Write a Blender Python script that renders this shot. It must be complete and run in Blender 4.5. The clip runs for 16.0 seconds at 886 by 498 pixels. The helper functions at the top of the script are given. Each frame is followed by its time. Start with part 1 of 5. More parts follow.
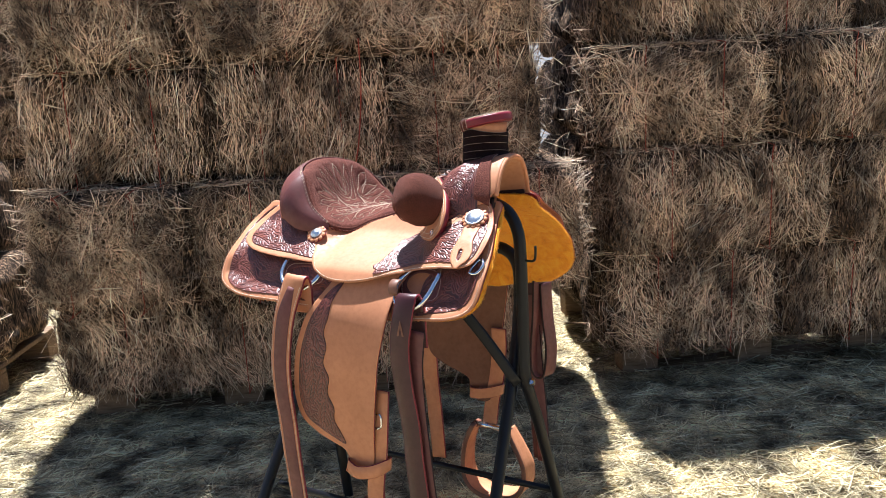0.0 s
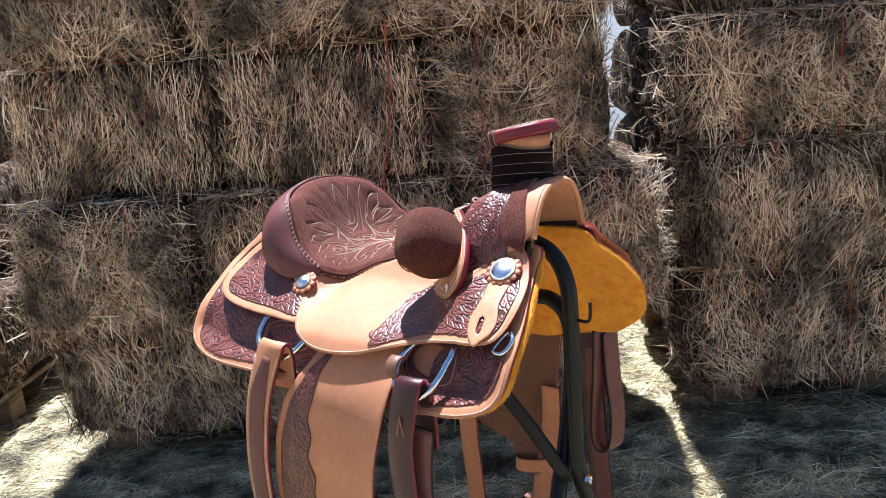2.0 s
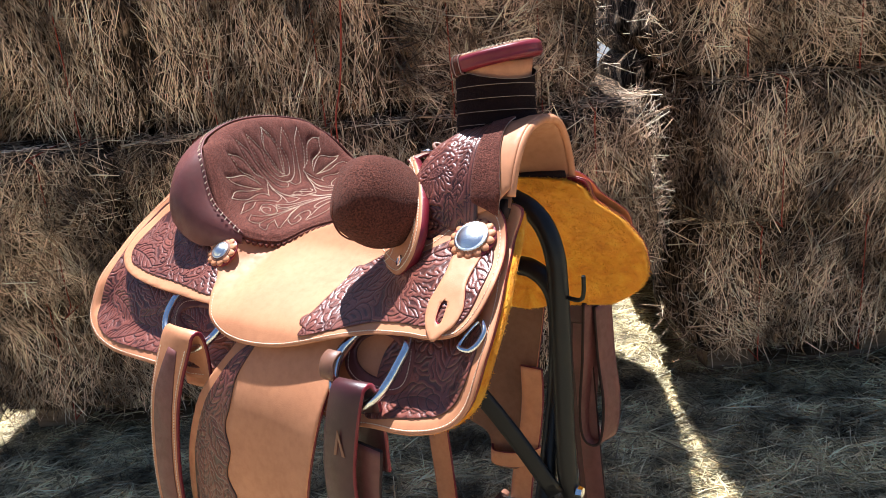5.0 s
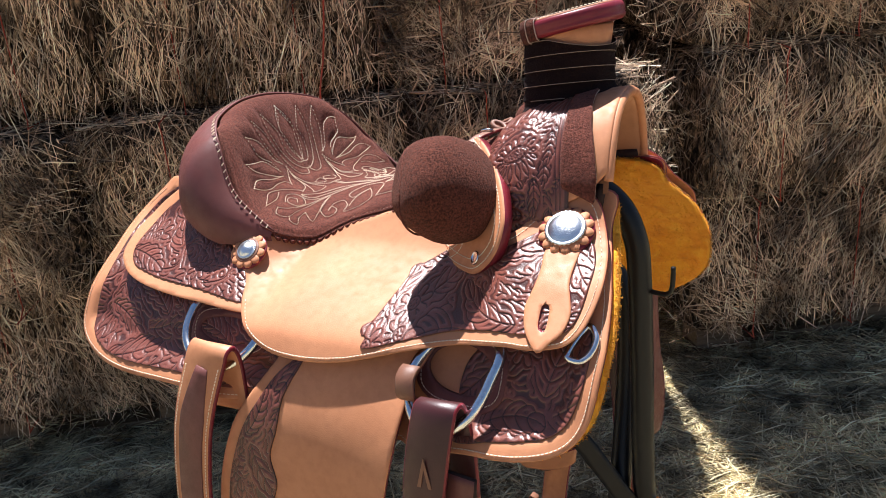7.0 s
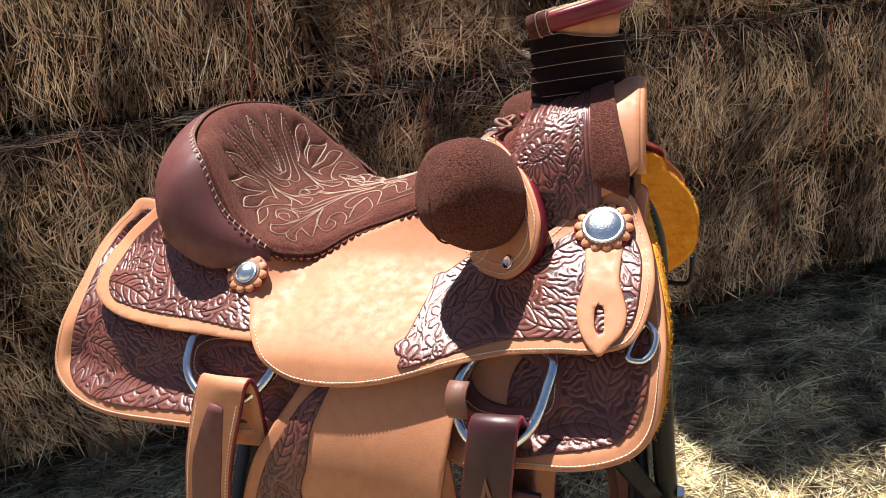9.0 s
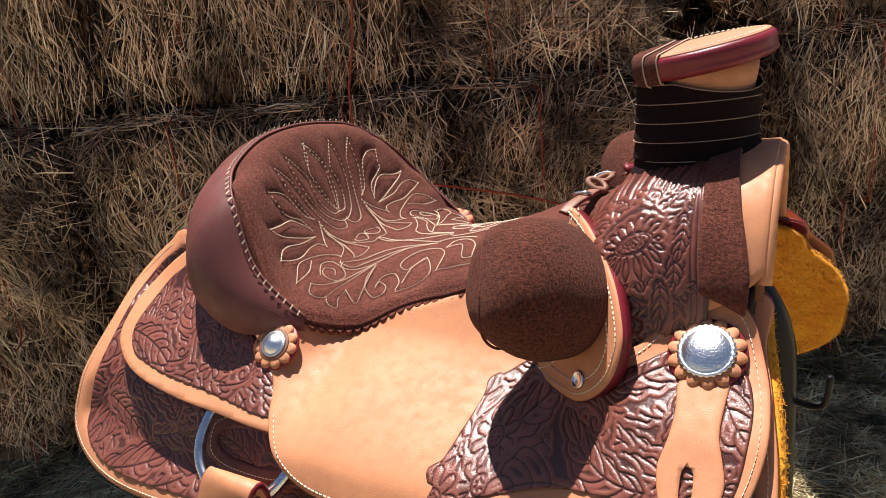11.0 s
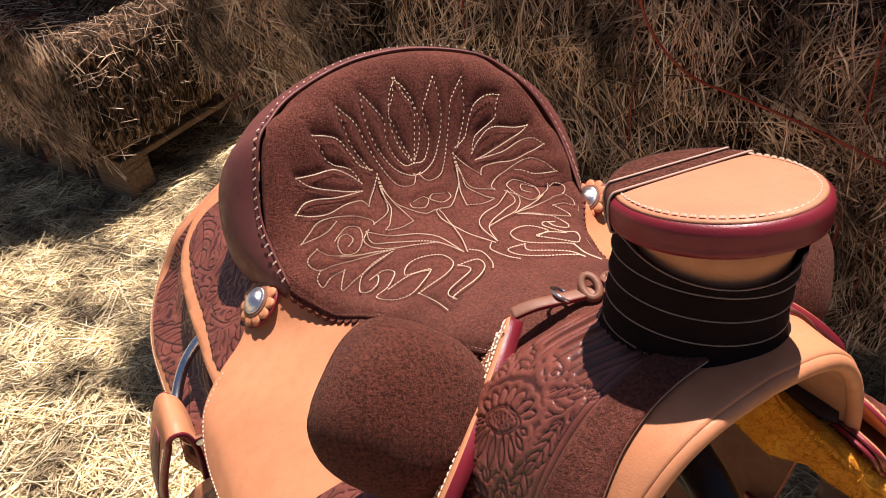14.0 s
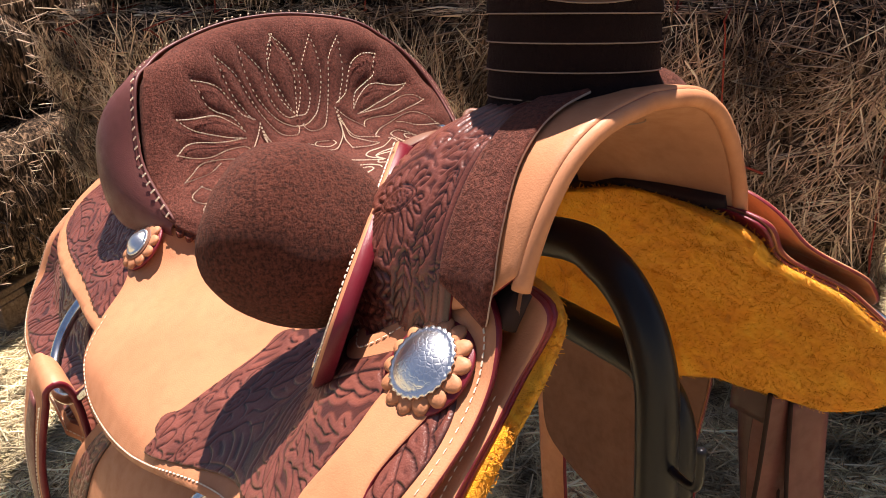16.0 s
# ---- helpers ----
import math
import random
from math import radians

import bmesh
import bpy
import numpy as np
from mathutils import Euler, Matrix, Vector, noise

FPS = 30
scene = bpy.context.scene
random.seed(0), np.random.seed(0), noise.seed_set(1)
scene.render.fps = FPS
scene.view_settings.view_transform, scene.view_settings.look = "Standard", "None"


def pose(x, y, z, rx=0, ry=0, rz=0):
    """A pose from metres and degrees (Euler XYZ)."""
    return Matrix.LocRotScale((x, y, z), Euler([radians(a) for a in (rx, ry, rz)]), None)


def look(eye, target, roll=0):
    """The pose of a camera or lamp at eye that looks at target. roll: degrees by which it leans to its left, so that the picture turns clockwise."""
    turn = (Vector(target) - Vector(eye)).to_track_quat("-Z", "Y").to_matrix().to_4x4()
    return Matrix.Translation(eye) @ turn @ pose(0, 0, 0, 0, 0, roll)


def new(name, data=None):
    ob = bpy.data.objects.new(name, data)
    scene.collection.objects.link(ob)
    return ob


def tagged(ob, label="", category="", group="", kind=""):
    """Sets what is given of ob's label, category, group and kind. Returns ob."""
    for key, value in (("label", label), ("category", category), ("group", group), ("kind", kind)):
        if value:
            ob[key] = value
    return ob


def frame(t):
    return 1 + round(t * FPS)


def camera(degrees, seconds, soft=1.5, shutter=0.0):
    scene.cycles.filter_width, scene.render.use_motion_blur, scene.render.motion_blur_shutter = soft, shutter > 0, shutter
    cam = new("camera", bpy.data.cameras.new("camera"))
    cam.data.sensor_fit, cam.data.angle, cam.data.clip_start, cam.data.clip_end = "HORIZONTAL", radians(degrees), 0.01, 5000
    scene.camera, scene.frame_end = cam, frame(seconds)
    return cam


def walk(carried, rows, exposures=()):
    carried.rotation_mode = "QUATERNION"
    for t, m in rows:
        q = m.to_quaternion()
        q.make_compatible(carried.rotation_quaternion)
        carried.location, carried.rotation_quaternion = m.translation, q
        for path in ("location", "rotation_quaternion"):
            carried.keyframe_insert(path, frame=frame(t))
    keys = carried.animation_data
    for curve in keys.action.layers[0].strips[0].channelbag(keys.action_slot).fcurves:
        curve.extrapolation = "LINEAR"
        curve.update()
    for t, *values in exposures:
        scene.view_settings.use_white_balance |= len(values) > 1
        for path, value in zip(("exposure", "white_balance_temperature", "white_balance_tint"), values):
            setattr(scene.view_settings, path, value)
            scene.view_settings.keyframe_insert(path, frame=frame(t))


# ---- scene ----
cam = camera(54.3, 16.0, soft=0.75)
PATH = [
    (0, (0.013, 0.027, 1.261), (-0.02, 1.974, 0.805), -3.1),
    (0.5, (0.041, 0.128, 1.272), (-0.069, 2.067, 0.796), -4.1),
    (1, (0.028, 0.283, 1.289), (-0.071, 2.225, 0.824), -4.7),
    (1.5, (0.037, 0.371, 1.307), (-0.055, 2.31, 0.829), -5.1),
    (2, (0.113, 0.522, 1.287), (-0.119, 2.44, 0.771), -5.1),
    (2.5, (0.236, 0.656, 1.293), (-0.16, 2.539, 0.745), -5.3),
    (3, (0.309, 0.752, 1.28), (-0.2, 2.597, 0.699), -6.7),
    (3.5, (0.335, 0.809, 1.265), (-0.207, 2.638, 0.663), -7.3),
    (4, (0.302, 0.82, 1.244), (-0.193, 2.66, 0.637), -7.0),
    (4.5, (0.198, 0.809, 1.232), (-0.122, 2.683, 0.61), -6.2),
    (7, (-0.069, 0.951, 1.213), (-0.072, 2.821, 0.503), -5.1),
    (7.5, (-0.134, 0.959, 1.218), (-0.011, 2.823, 0.503), -6.3),
    (8, (-0.22, 0.963, 1.216), (0.077, 2.814, 0.517), -6.4),
    (10.5, (-0.182, 1.158, 1.248), (-0.087, 2.979, 0.428), -6.0),
    (11, (-0.115, 1.21, 1.261), (-0.167, 3.035, 0.445), -6.1),
    (11.5, (-0.083, 1.255, 1.275), (-0.192, 3.07, 0.443), -6.1),
    (12, (-0.068, 1.344, 1.288), (-0.199, 3.124, 0.385), -6.0),
    (12.5, (-0.06, 1.424, 1.35), (-0.218, 3.107, 0.282), -4.3),
    (13, (-0.043, 1.461, 1.379), (-0.429, 3.063, 0.245), -2.3),
    (13.5, (0.117, 1.492, 1.389), (-0.667, 2.913, 0.22), -3.9),
    (14, (0.191, 1.529, 1.362), (-0.759, 2.801, 0.146), -5.7),
    (14.5, (0.215, 1.528, 1.358), (-0.736, 2.813, 0.157), -6.6),
    (15, (0.24, 1.513, 1.302), (-0.702, 2.882, 0.189), -7.2),
    (15.5, (0.249, 1.487, 1.232), (-0.673, 2.96, 0.242), -7.0),
    (16, (0.236, 1.423, 1.17), (-0.586, 3.014, 0.279), -6.1),
]
walk(cam, [(t, look(eye, target, roll)) for t, eye, target, roll in PATH],
     exposures=[(0.0, 1.26, 5550, 10), (1.2, 1.28, 5150, 8), (4.0, 1.38, 5300, 8), (4.7, 1.32, 5500, 9), (7.0, 1.04, 5850, 11), (8.0, 1.08, 5950, 11), (10.3, 0.75, 6350, 12), (12.5, 0.8, 6600, 18), (13.5, 0.72, 6900, 20), (14.2, 0.5, 6900, 28), (15.0, 0.6, 6850, 28), (16.0, 1.0, 6700, 20)])

# ---- light ----
SUN_AZ, SUN_EL = math.atan2(1.0, -0.14), radians(68)
world = bpy.data.worlds.new("world")
scene.world = world
world.use_nodes = True
sky = world.node_tree.nodes.new("ShaderNodeTexSky")
sky.sky_type, sky.sun_disc = "NISHITA", False
sky.sun_elevation, sky.sun_rotation = SUN_EL, math.pi / 2 - SUN_AZ
world.node_tree.links.new(sky.outputs[0], world.node_tree.nodes["Background"].inputs[0])
world.node_tree.nodes["Background"].inputs[1].default_value = 0.05
sun_data = bpy.data.lights.new("sun", "SUN")
sun_data.energy, sun_data.angle, sun_data.color = 6.2, radians(0.53), (1.0, 0.95, 0.87)
sun = new("sun", sun_data)
to_sun = Vector((math.cos(SUN_AZ) * math.cos(SUN_EL), math.sin(SUN_AZ) * math.cos(SUN_EL), math.sin(SUN_EL)))
sun.matrix_world = look(to_sun * 20, (0, 0, 0))

# ---- materials ----
def mat(name, rough=0.6, metal=0.0, spec=0.5):
    m = bpy.data.materials.new(name)
    m.use_nodes = True
    b = m.node_tree.nodes["Principled BSDF"]
    b.inputs["Roughness"].default_value = rough
    b.inputs["Metallic"].default_value = metal
    b.inputs["Specular IOR Level"].default_value = spec
    return m, m.node_tree.nodes, m.node_tree.links, b


def coords(nd, lk, scale=(1, 1, 1), kind="Object"):
    tc = nd.new("ShaderNodeTexCoord")
    mp = nd.new("ShaderNodeMapping")
    mp.inputs["Scale"].default_value = scale
    lk.new(tc.outputs[kind], mp.inputs[0])
    return mp.outputs[0]


def noise_tex(nd, lk, vec, scale, detail=4, rough=0.55, dist=0.0):
    n = nd.new("ShaderNodeTexNoise")
    n.inputs["Scale"].default_value = scale
    n.inputs["Detail"].default_value = detail
    n.inputs["Roughness"].default_value = rough
    n.inputs["Distortion"].default_value = dist
    lk.new(vec, n.inputs["Vector"])
    return n.outputs["Fac"]


def ramp(nd, lk, fac, stops):
    r = nd.new("ShaderNodeValToRGB")
    e = r.color_ramp.elements
    e[0].position, e[0].color = stops[0][0], (*stops[0][1], 1)
    e[1].position, e[1].color = stops[-1][0], (*stops[-1][1], 1)
    for p, c in stops[1:-1]:
        k = e.new(p)
        k.color = (*c, 1)
    lk.new(fac, r.inputs[0])
    return r.outputs[0]


def mixc(nd, lk, fac, a, b, mode="MIX"):
    x = nd.new("ShaderNodeMix")
    x.data_type, x.blend_type = "RGBA", mode
    if isinstance(fac, (int, float)):
        x.inputs[0].default_value = fac
    else:
        lk.new(fac, x.inputs[0])
    for i, v in ((6, a), (7, b)):
        if isinstance(v, tuple):
            x.inputs[i].default_value = (*v, 1)
        else:
            lk.new(v, x.inputs[i])
    return x.outputs[2]


def bump(nd, lk, b, height, strength, dist):
    n = nd.new("ShaderNodeBump")
    n.inputs["Strength"].default_value = strength
    n.inputs["Distance"].default_value = dist
    lk.new(height, n.inputs["Height"])
    lk.new(n.outputs[0], b.inputs["Normal"])


def leather(name, c1, c2, rough, spec=0.4, grain=900, fine=0.35):
    """Smooth leather: two blotch scales, pore grain."""
    m, nd, lk, b = mat(name, rough, 0, spec)
    v = coords(nd, lk)
    big = noise_tex(nd, lk, v, 14, 5)
    mid = noise_tex(nd, lk, v, 90, 4)
    col = ramp(nd, lk, big, [(0.32, c1), (0.68, c2)])
    dark = mixc(nd, lk, 0.5, col, (0.55, 0.5, 0.48), "MULTIPLY")
    fac = ramp(nd, lk, mid, [(0.42, (0, 0, 0)), (0.75, (0.5, 0.5, 0.5))])
    lk.new(mixc(nd, lk, fac, col, dark), b.inputs["Base Color"])
    rr = ramp(nd, lk, mid, [(0.3, (rough * 0.8,) * 3), (0.7, (min(1, rough * 1.25),) * 3)])
    lk.new(rr, b.inputs["Roughness"])
    pore = noise_tex(nd, lk, v, grain, 3)
    bump(nd, lk, b, pore, fine, 0.0006)
    return m


def suede(name, c1, c2, flecks=0.5, sheen=0.08):
    m, nd, lk, b = mat(name, 0.95, 0, 0.15)
    v = coords(nd, lk)
    a = noise_tex(nd, lk, v, 26, 5, 0.6)
    f = noise_tex(nd, lk, v, 430, 4, 0.75)
    col = ramp(nd, lk, a, [(0.3, c1), (0.7, c2)])
    fl = ramp(nd, lk, f, [(0.36, (0.28, 0.25, 0.25)), (0.64, (1.7, 1.6, 1.5))])
    lk.new(mixc(nd, lk, flecks, col, fl, "MULTIPLY"), b.inputs["Base Color"])
    b.inputs["Sheen Weight"].default_value = sheen
    b.inputs["Sheen Roughness"].default_value = 0.5
    b.inputs["Sheen Tint"].default_value = (0.9, 0.6, 0.5, 1)
    bump(nd, lk, b, f, 1.0, 0.0026)
    return m


def tooled(name, high, low, rough=0.34):
    """Carved leather: dye and antique paste lie dark in the cut lines (attribute carve)."""
    m, nd, lk, b = mat(name, rough, 0, 0.5)
    v = coords(nd, lk)
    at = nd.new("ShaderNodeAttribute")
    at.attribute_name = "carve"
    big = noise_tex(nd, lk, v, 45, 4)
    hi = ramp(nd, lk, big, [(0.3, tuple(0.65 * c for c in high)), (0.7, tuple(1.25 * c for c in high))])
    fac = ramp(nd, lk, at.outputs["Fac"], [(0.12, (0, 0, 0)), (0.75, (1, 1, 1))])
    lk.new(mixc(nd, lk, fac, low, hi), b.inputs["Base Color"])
    st = noise_tex(nd, lk, v, 700, 2, 0.6)
    bump(nd, lk, b, st, 0.45, 0.0008)
    return m


M_TAN = leather("natural_leather", (0.47, 0.195, 0.092), (0.55, 0.238, 0.115), 0.55, 0.3)
M_CAP = leather("horn_cap_leather", (0.40, 0.172, 0.092), (0.47, 0.21, 0.115), 0.55, 0.3)
M_TAN_DK = leather("oiled_leather", (0.16, 0.068, 0.040), (0.21, 0.092, 0.054), 0.5)
M_BURG = leather("burgundy_edge", (0.14, 0.010, 0.018), (0.20, 0.018, 0.028), 0.36, 0.35)
M_BROWN = leather("brown_leather", (0.105, 0.031, 0.027), (0.165, 0.052, 0.043), 0.5, 0.4)
M_LATIGO = leather("latigo_leather", (0.042, 0.011, 0.012), (0.062, 0.016, 0.017), 0.4, 0.4)
# natural leather, its colour darkened for the shade deep in the gullet
M_LINING_SHADED = leather("shaded_lining_leather", (0.36, 0.16, 0.085), (0.43, 0.20, 0.105), 0.6, 0.3)
M_FLESH = leather("rough_leather", (0.16, 0.078, 0.048), (0.21, 0.105, 0.065), 0.85, 0.2, 500, 0.7)
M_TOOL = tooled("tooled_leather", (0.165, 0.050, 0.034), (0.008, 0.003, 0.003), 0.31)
M_SUEDE = suede("brown_suede", (0.100, 0.031, 0.022), (0.150, 0.050, 0.035), 0.7)
M_PAD = suede("dark_suede", (0.080, 0.024, 0.015), (0.105, 0.034, 0.022), 0.9)
M_WRAP = suede("wrap_suede", (0.008, 0.003, 0.003), (0.013, 0.005, 0.005), 0.3, 0.015)
M_THREAD = mat("cream_thread", 0.75, 0, 0.2)[0]
M_THREAD.node_tree.nodes["Principled BSDF"].inputs["Base Color"].default_value = (0.72, 0.60, 0.45, 1)
M_WRAP_EDGE = mat("wrap_edge", 0.85, 0, 0.2)[0]
M_WRAP_EDGE.node_tree.nodes["Principled BSDF"].inputs["Base Color"].default_value = (0.27, 0.19, 0.15, 1)
M_EDGE = mat("raw_edge", 0.85, 0, 0.2)[0]
M_EDGE.node_tree.nodes["Principled BSDF"].inputs["Base Color"].default_value = (0.42, 0.30, 0.24, 1)
M_BLACK, _nd, _lk, _b = mat("black_paint", 0.36, 0, 0.25)
_b.inputs["Base Color"].default_value = (0.008, 0.008, 0.010, 1)
bump(_nd, _lk, _b, noise_tex(_nd, _lk, coords(_nd, _lk), 260, 2), 0.06, 0.001)
M_STEEL, _nd, _lk, _b = mat("steel", 0.22, 1.0)
_v = coords(_nd, _lk)
_lk.new(ramp(_nd, _lk, noise_tex(_nd, _lk, _v, 120, 4), [(0.3, (0.55, 0.56, 0.58)), (0.7, (0.78, 0.79, 0.80))]), _b.inputs["Base Color"])
M_SILVER, _nd, _lk, _b = mat("engraved_silver", 0.3, 1.0)
_v = coords(_nd, _lk)
_b.inputs["Base Color"].default_value = (0.80, 0.81, 0.82, 1)
_w = _nd.new("ShaderNodeTexVoronoi")
_w.feature = "DISTANCE_TO_EDGE"
_w.inputs["Scale"].default_value = 330
_lk.new(_v, _w.inputs["Vector"])
bump(_nd, _lk, _b, ramp(_nd, _lk, _w.outputs["Distance"], [(0.0, (0, 0, 0)), (0.18, (1, 1, 1))]), 0.22, 0.0006)
M_FLEECE, _nd, _lk, _b = mat("dyed_fleece", 0.95, 0, 0.1)
_v = coords(_nd, _lk)
_c = ramp(_nd, _lk, noise_tex(_nd, _lk, _v, 44, 5, 0.65, 0.8), [(0.24, (0.50, 0.13, 0.008)), (0.40, (0.88, 0.31, 0.016)), (0.56, (0.96, 0.41, 0.024)), (0.74, (0.99, 0.53, 0.05))])
_lk.new(_c, _b.inputs["Base Color"])
_b.inputs["Sheen Weight"].default_value = 0.6
_b.inputs["Sheen Tint"].default_value = (1.0, 0.65, 0.2, 1)
bump(_nd, _lk, _b, noise_tex(_nd, _lk, _v, 240, 5, 0.7, 1.0), 0.9, 0.004)
M_CORE = mat("dark_core", 0.9, 0, 0.2)[0]
M_CORE.node_tree.nodes["Principled BSDF"].inputs["Base Color"].default_value = (0.035, 0.02, 0.018, 1)


def hay_body(name, axis_scale, c):
    """Packed hay: streaks along the stems, the shade of crevices put into the colour between."""
    m, nd, lk, b = mat(name, 0.9, 0, 0.15)
    v = coords(nd, lk, axis_scale)
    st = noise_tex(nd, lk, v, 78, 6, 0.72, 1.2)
    v2 = coords(nd, lk)
    big = noise_tex(nd, lk, v2, 5.5, 4)
    # the lowest stops paint the shaded gaps between stems
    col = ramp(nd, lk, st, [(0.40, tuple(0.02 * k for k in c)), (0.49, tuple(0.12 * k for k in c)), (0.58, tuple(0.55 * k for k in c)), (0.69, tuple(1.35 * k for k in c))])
    tint = ramp(nd, lk, big, [(0.3, (0.72, 0.66, 0.6)), (0.7, (1.1, 1.08, 0.95))])
    lk.new(mixc(nd, lk, 1.0, col, tint, "MULTIPLY"), b.inputs["Base Color"])
    bump(nd, lk, b, st, 1.0, 0.02)
    return m


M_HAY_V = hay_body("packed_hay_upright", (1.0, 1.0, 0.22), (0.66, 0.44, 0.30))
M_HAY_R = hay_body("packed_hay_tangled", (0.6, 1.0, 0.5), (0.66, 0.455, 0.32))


def straw(name, stops):
    m, nd, lk, b = mat(name, 0.65, 0, 0.3)
    g = nd.new("ShaderNodeNewGeometry")
    col = ramp(nd, lk, g.outputs["Random Per Island"], stops)
    # clumps darkened in colour, as shade between the locks of stalks
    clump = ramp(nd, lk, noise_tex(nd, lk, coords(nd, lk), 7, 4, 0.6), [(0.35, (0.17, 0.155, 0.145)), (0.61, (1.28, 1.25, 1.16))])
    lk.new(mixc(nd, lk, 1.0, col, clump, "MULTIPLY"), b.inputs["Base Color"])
    return m


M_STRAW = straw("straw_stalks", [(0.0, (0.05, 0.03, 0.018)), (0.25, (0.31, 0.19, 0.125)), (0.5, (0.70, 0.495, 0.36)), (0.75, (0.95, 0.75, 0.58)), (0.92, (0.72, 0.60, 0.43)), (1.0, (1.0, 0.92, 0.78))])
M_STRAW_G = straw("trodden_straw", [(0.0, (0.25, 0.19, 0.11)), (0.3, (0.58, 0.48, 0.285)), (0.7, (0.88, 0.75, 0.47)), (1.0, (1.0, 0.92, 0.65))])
M_GROUND, _nd, _lk, _b = mat("strewn_ground", 0.95, 0, 0.1)
_v = coords(_nd, _lk)
_f = noise_tex(_nd, _lk, coords(_nd, _lk, (1, 0.35, 1)), 75, 6, 0.75, 1.2)
_h = noise_tex(_nd, _lk, coords(_nd, _lk, (0.35, 1, 1)), 80, 6, 0.75, 1.2)
_c = ramp(_nd, _lk, _f, [(0.36, (0.09, 0.075, 0.05)), (0.52, (0.36, 0.30, 0.19)), (0.66, (0.85, 0.73, 0.48))])
_d = ramp(_nd, _lk, _h, [(0.35, (0.6, 0.55, 0.5)), (0.60, (1.25, 1.22, 1.15))])
_near = mixc(_nd, _lk, 0.8, _c, _d, "MULTIPLY")
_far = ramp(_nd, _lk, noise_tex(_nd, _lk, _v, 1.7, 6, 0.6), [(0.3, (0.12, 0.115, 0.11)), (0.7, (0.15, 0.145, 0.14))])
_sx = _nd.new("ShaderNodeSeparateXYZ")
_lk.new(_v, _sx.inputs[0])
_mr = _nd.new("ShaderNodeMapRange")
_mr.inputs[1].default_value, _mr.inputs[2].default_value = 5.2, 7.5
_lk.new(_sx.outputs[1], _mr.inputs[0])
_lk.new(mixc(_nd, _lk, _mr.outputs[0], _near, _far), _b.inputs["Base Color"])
bump(_nd, _lk, _b, _f, 0.9, 0.012)
M_WOOD, _nd, _lk, _b = mat("pallet_wood", 0.8, 0, 0.2)
_v = coords(_nd, _lk, (0.08, 1, 1))
_g = noise_tex(_nd, _lk, _v, 120, 5, 0.6, 0.4)
_lk.new(ramp(_nd, _lk, _g, [(0.3, (0.13, 0.08, 0.045)), (0.6, (0.25, 0.165, 0.10)), (0.8, (0.32, 0.23, 0.15))]), _b.inputs["Base Color"])
bump(_nd, _lk, _b, _g, 0.5, 0.003)
M_TWINE = leather("red_twine", (0.30, 0.05, 0.03), (0.40, 0.08, 0.045), 0.7, 0.2, 1500)

# ---- mesh helpers ----
from mathutils.geometry import delaunay_2d_cdt


def mesh_part(name, verts, faces, mats, parent=None, label="", smooth=True, slots=None, carve=None):
    """One mesh object from arrays, under a thing or part."""
    me = bpy.data.meshes.new(name)
    me.from_pydata([tuple(map(float, v)) for v in verts], [], [tuple(int(i) for i in f) for f in faces])
    for m in mats if isinstance(mats, (list, tuple)) else [mats]:
        me.materials.append(m)
    if smooth:
        me.polygons.foreach_set("use_smooth", [True] * len(me.polygons))
    if slots is not None:
        me.polygons.foreach_set("material_index", [int(i) for i in slots])
    if carve is not None:
        me.attributes.new("carve", "FLOAT", "POINT").data.foreach_set("value", [float(c) for c in carve])
    me.update()
    ob = new(name, me)
    ob.parent = parent
    return tagged(ob, label)


def part(name, bm, material, parent, label=""):
    me = bpy.data.meshes.new(name)
    bm.to_mesh(me)
    bm.free()
    for m in material if isinstance(material, (list, tuple)) else [material]:
        me.materials.append(m)
    ob = new(name, me)
    ob.parent = parent
    return tagged(ob, label)


def catmull(pts, n=8, closed=True):
    p = np.array(pts, float)
    k = len(p)
    out = []
    for i in range(k if closed else k - 1):
        g = (lambda j: p[j % k]) if closed else (lambda j: p[min(max(j, 0), k - 1)])
        a, b, c, d = g(i - 1), g(i), g(i + 1), g(i + 2)
        for t in np.arange(n) / n:
            out.append(0.5 * (2 * b + (c - a) * t + (2 * a - 5 * b + 4 * c - d) * t * t + (3 * b - a - 3 * c + d) * t ** 3))
    if not closed:
        out.append(p[-1])
    return np.array(out)


def resample(p, step, closed=True):
    q = np.vstack([p, p[:1]]) if closed else p
    d = np.r_[0, np.cumsum(np.linalg.norm(np.diff(q, axis=0), axis=1))]
    n = max(3, int(round(d[-1] / step)))
    t = np.linspace(0, d[-1], n + 1)[:-1] if closed else np.linspace(0, d[-1], n + 1)
    return np.stack([np.interp(t, d, q[:, i]) for i in range(q.shape[1])], 1)


def area2(p):
    return 0.5 * np.sum(p[:, 0] * np.roll(p[:, 1], -1) - np.roll(p[:, 0], -1) * p[:, 1])


def inset(p, d):
    """Closed outline moved inwards by d."""
    t = np.roll(p, -1, 0) - np.roll(p, 1, 0)
    t /= np.linalg.norm(t, axis=1)[:, None] + 1e-12
    n = np.stack([-t[:, 1], t[:, 0]], 1) * (1 if area2(p) > 0 else -1)
    return p + n * d


def inside(q, p):
    x, y = q[:, 0][:, None], q[:, 1][:, None]
    a, b = p, np.roll(p, -1, 0)
    cross = ((a[:, 1] > y) != (b[:, 1] > y)) & (x < (b[:, 0] - a[:, 0]) * (y - a[:, 1]) / (b[:, 1] - a[:, 1] + 1e-15) + a[:, 0])
    return cross.sum(1) % 2 == 1


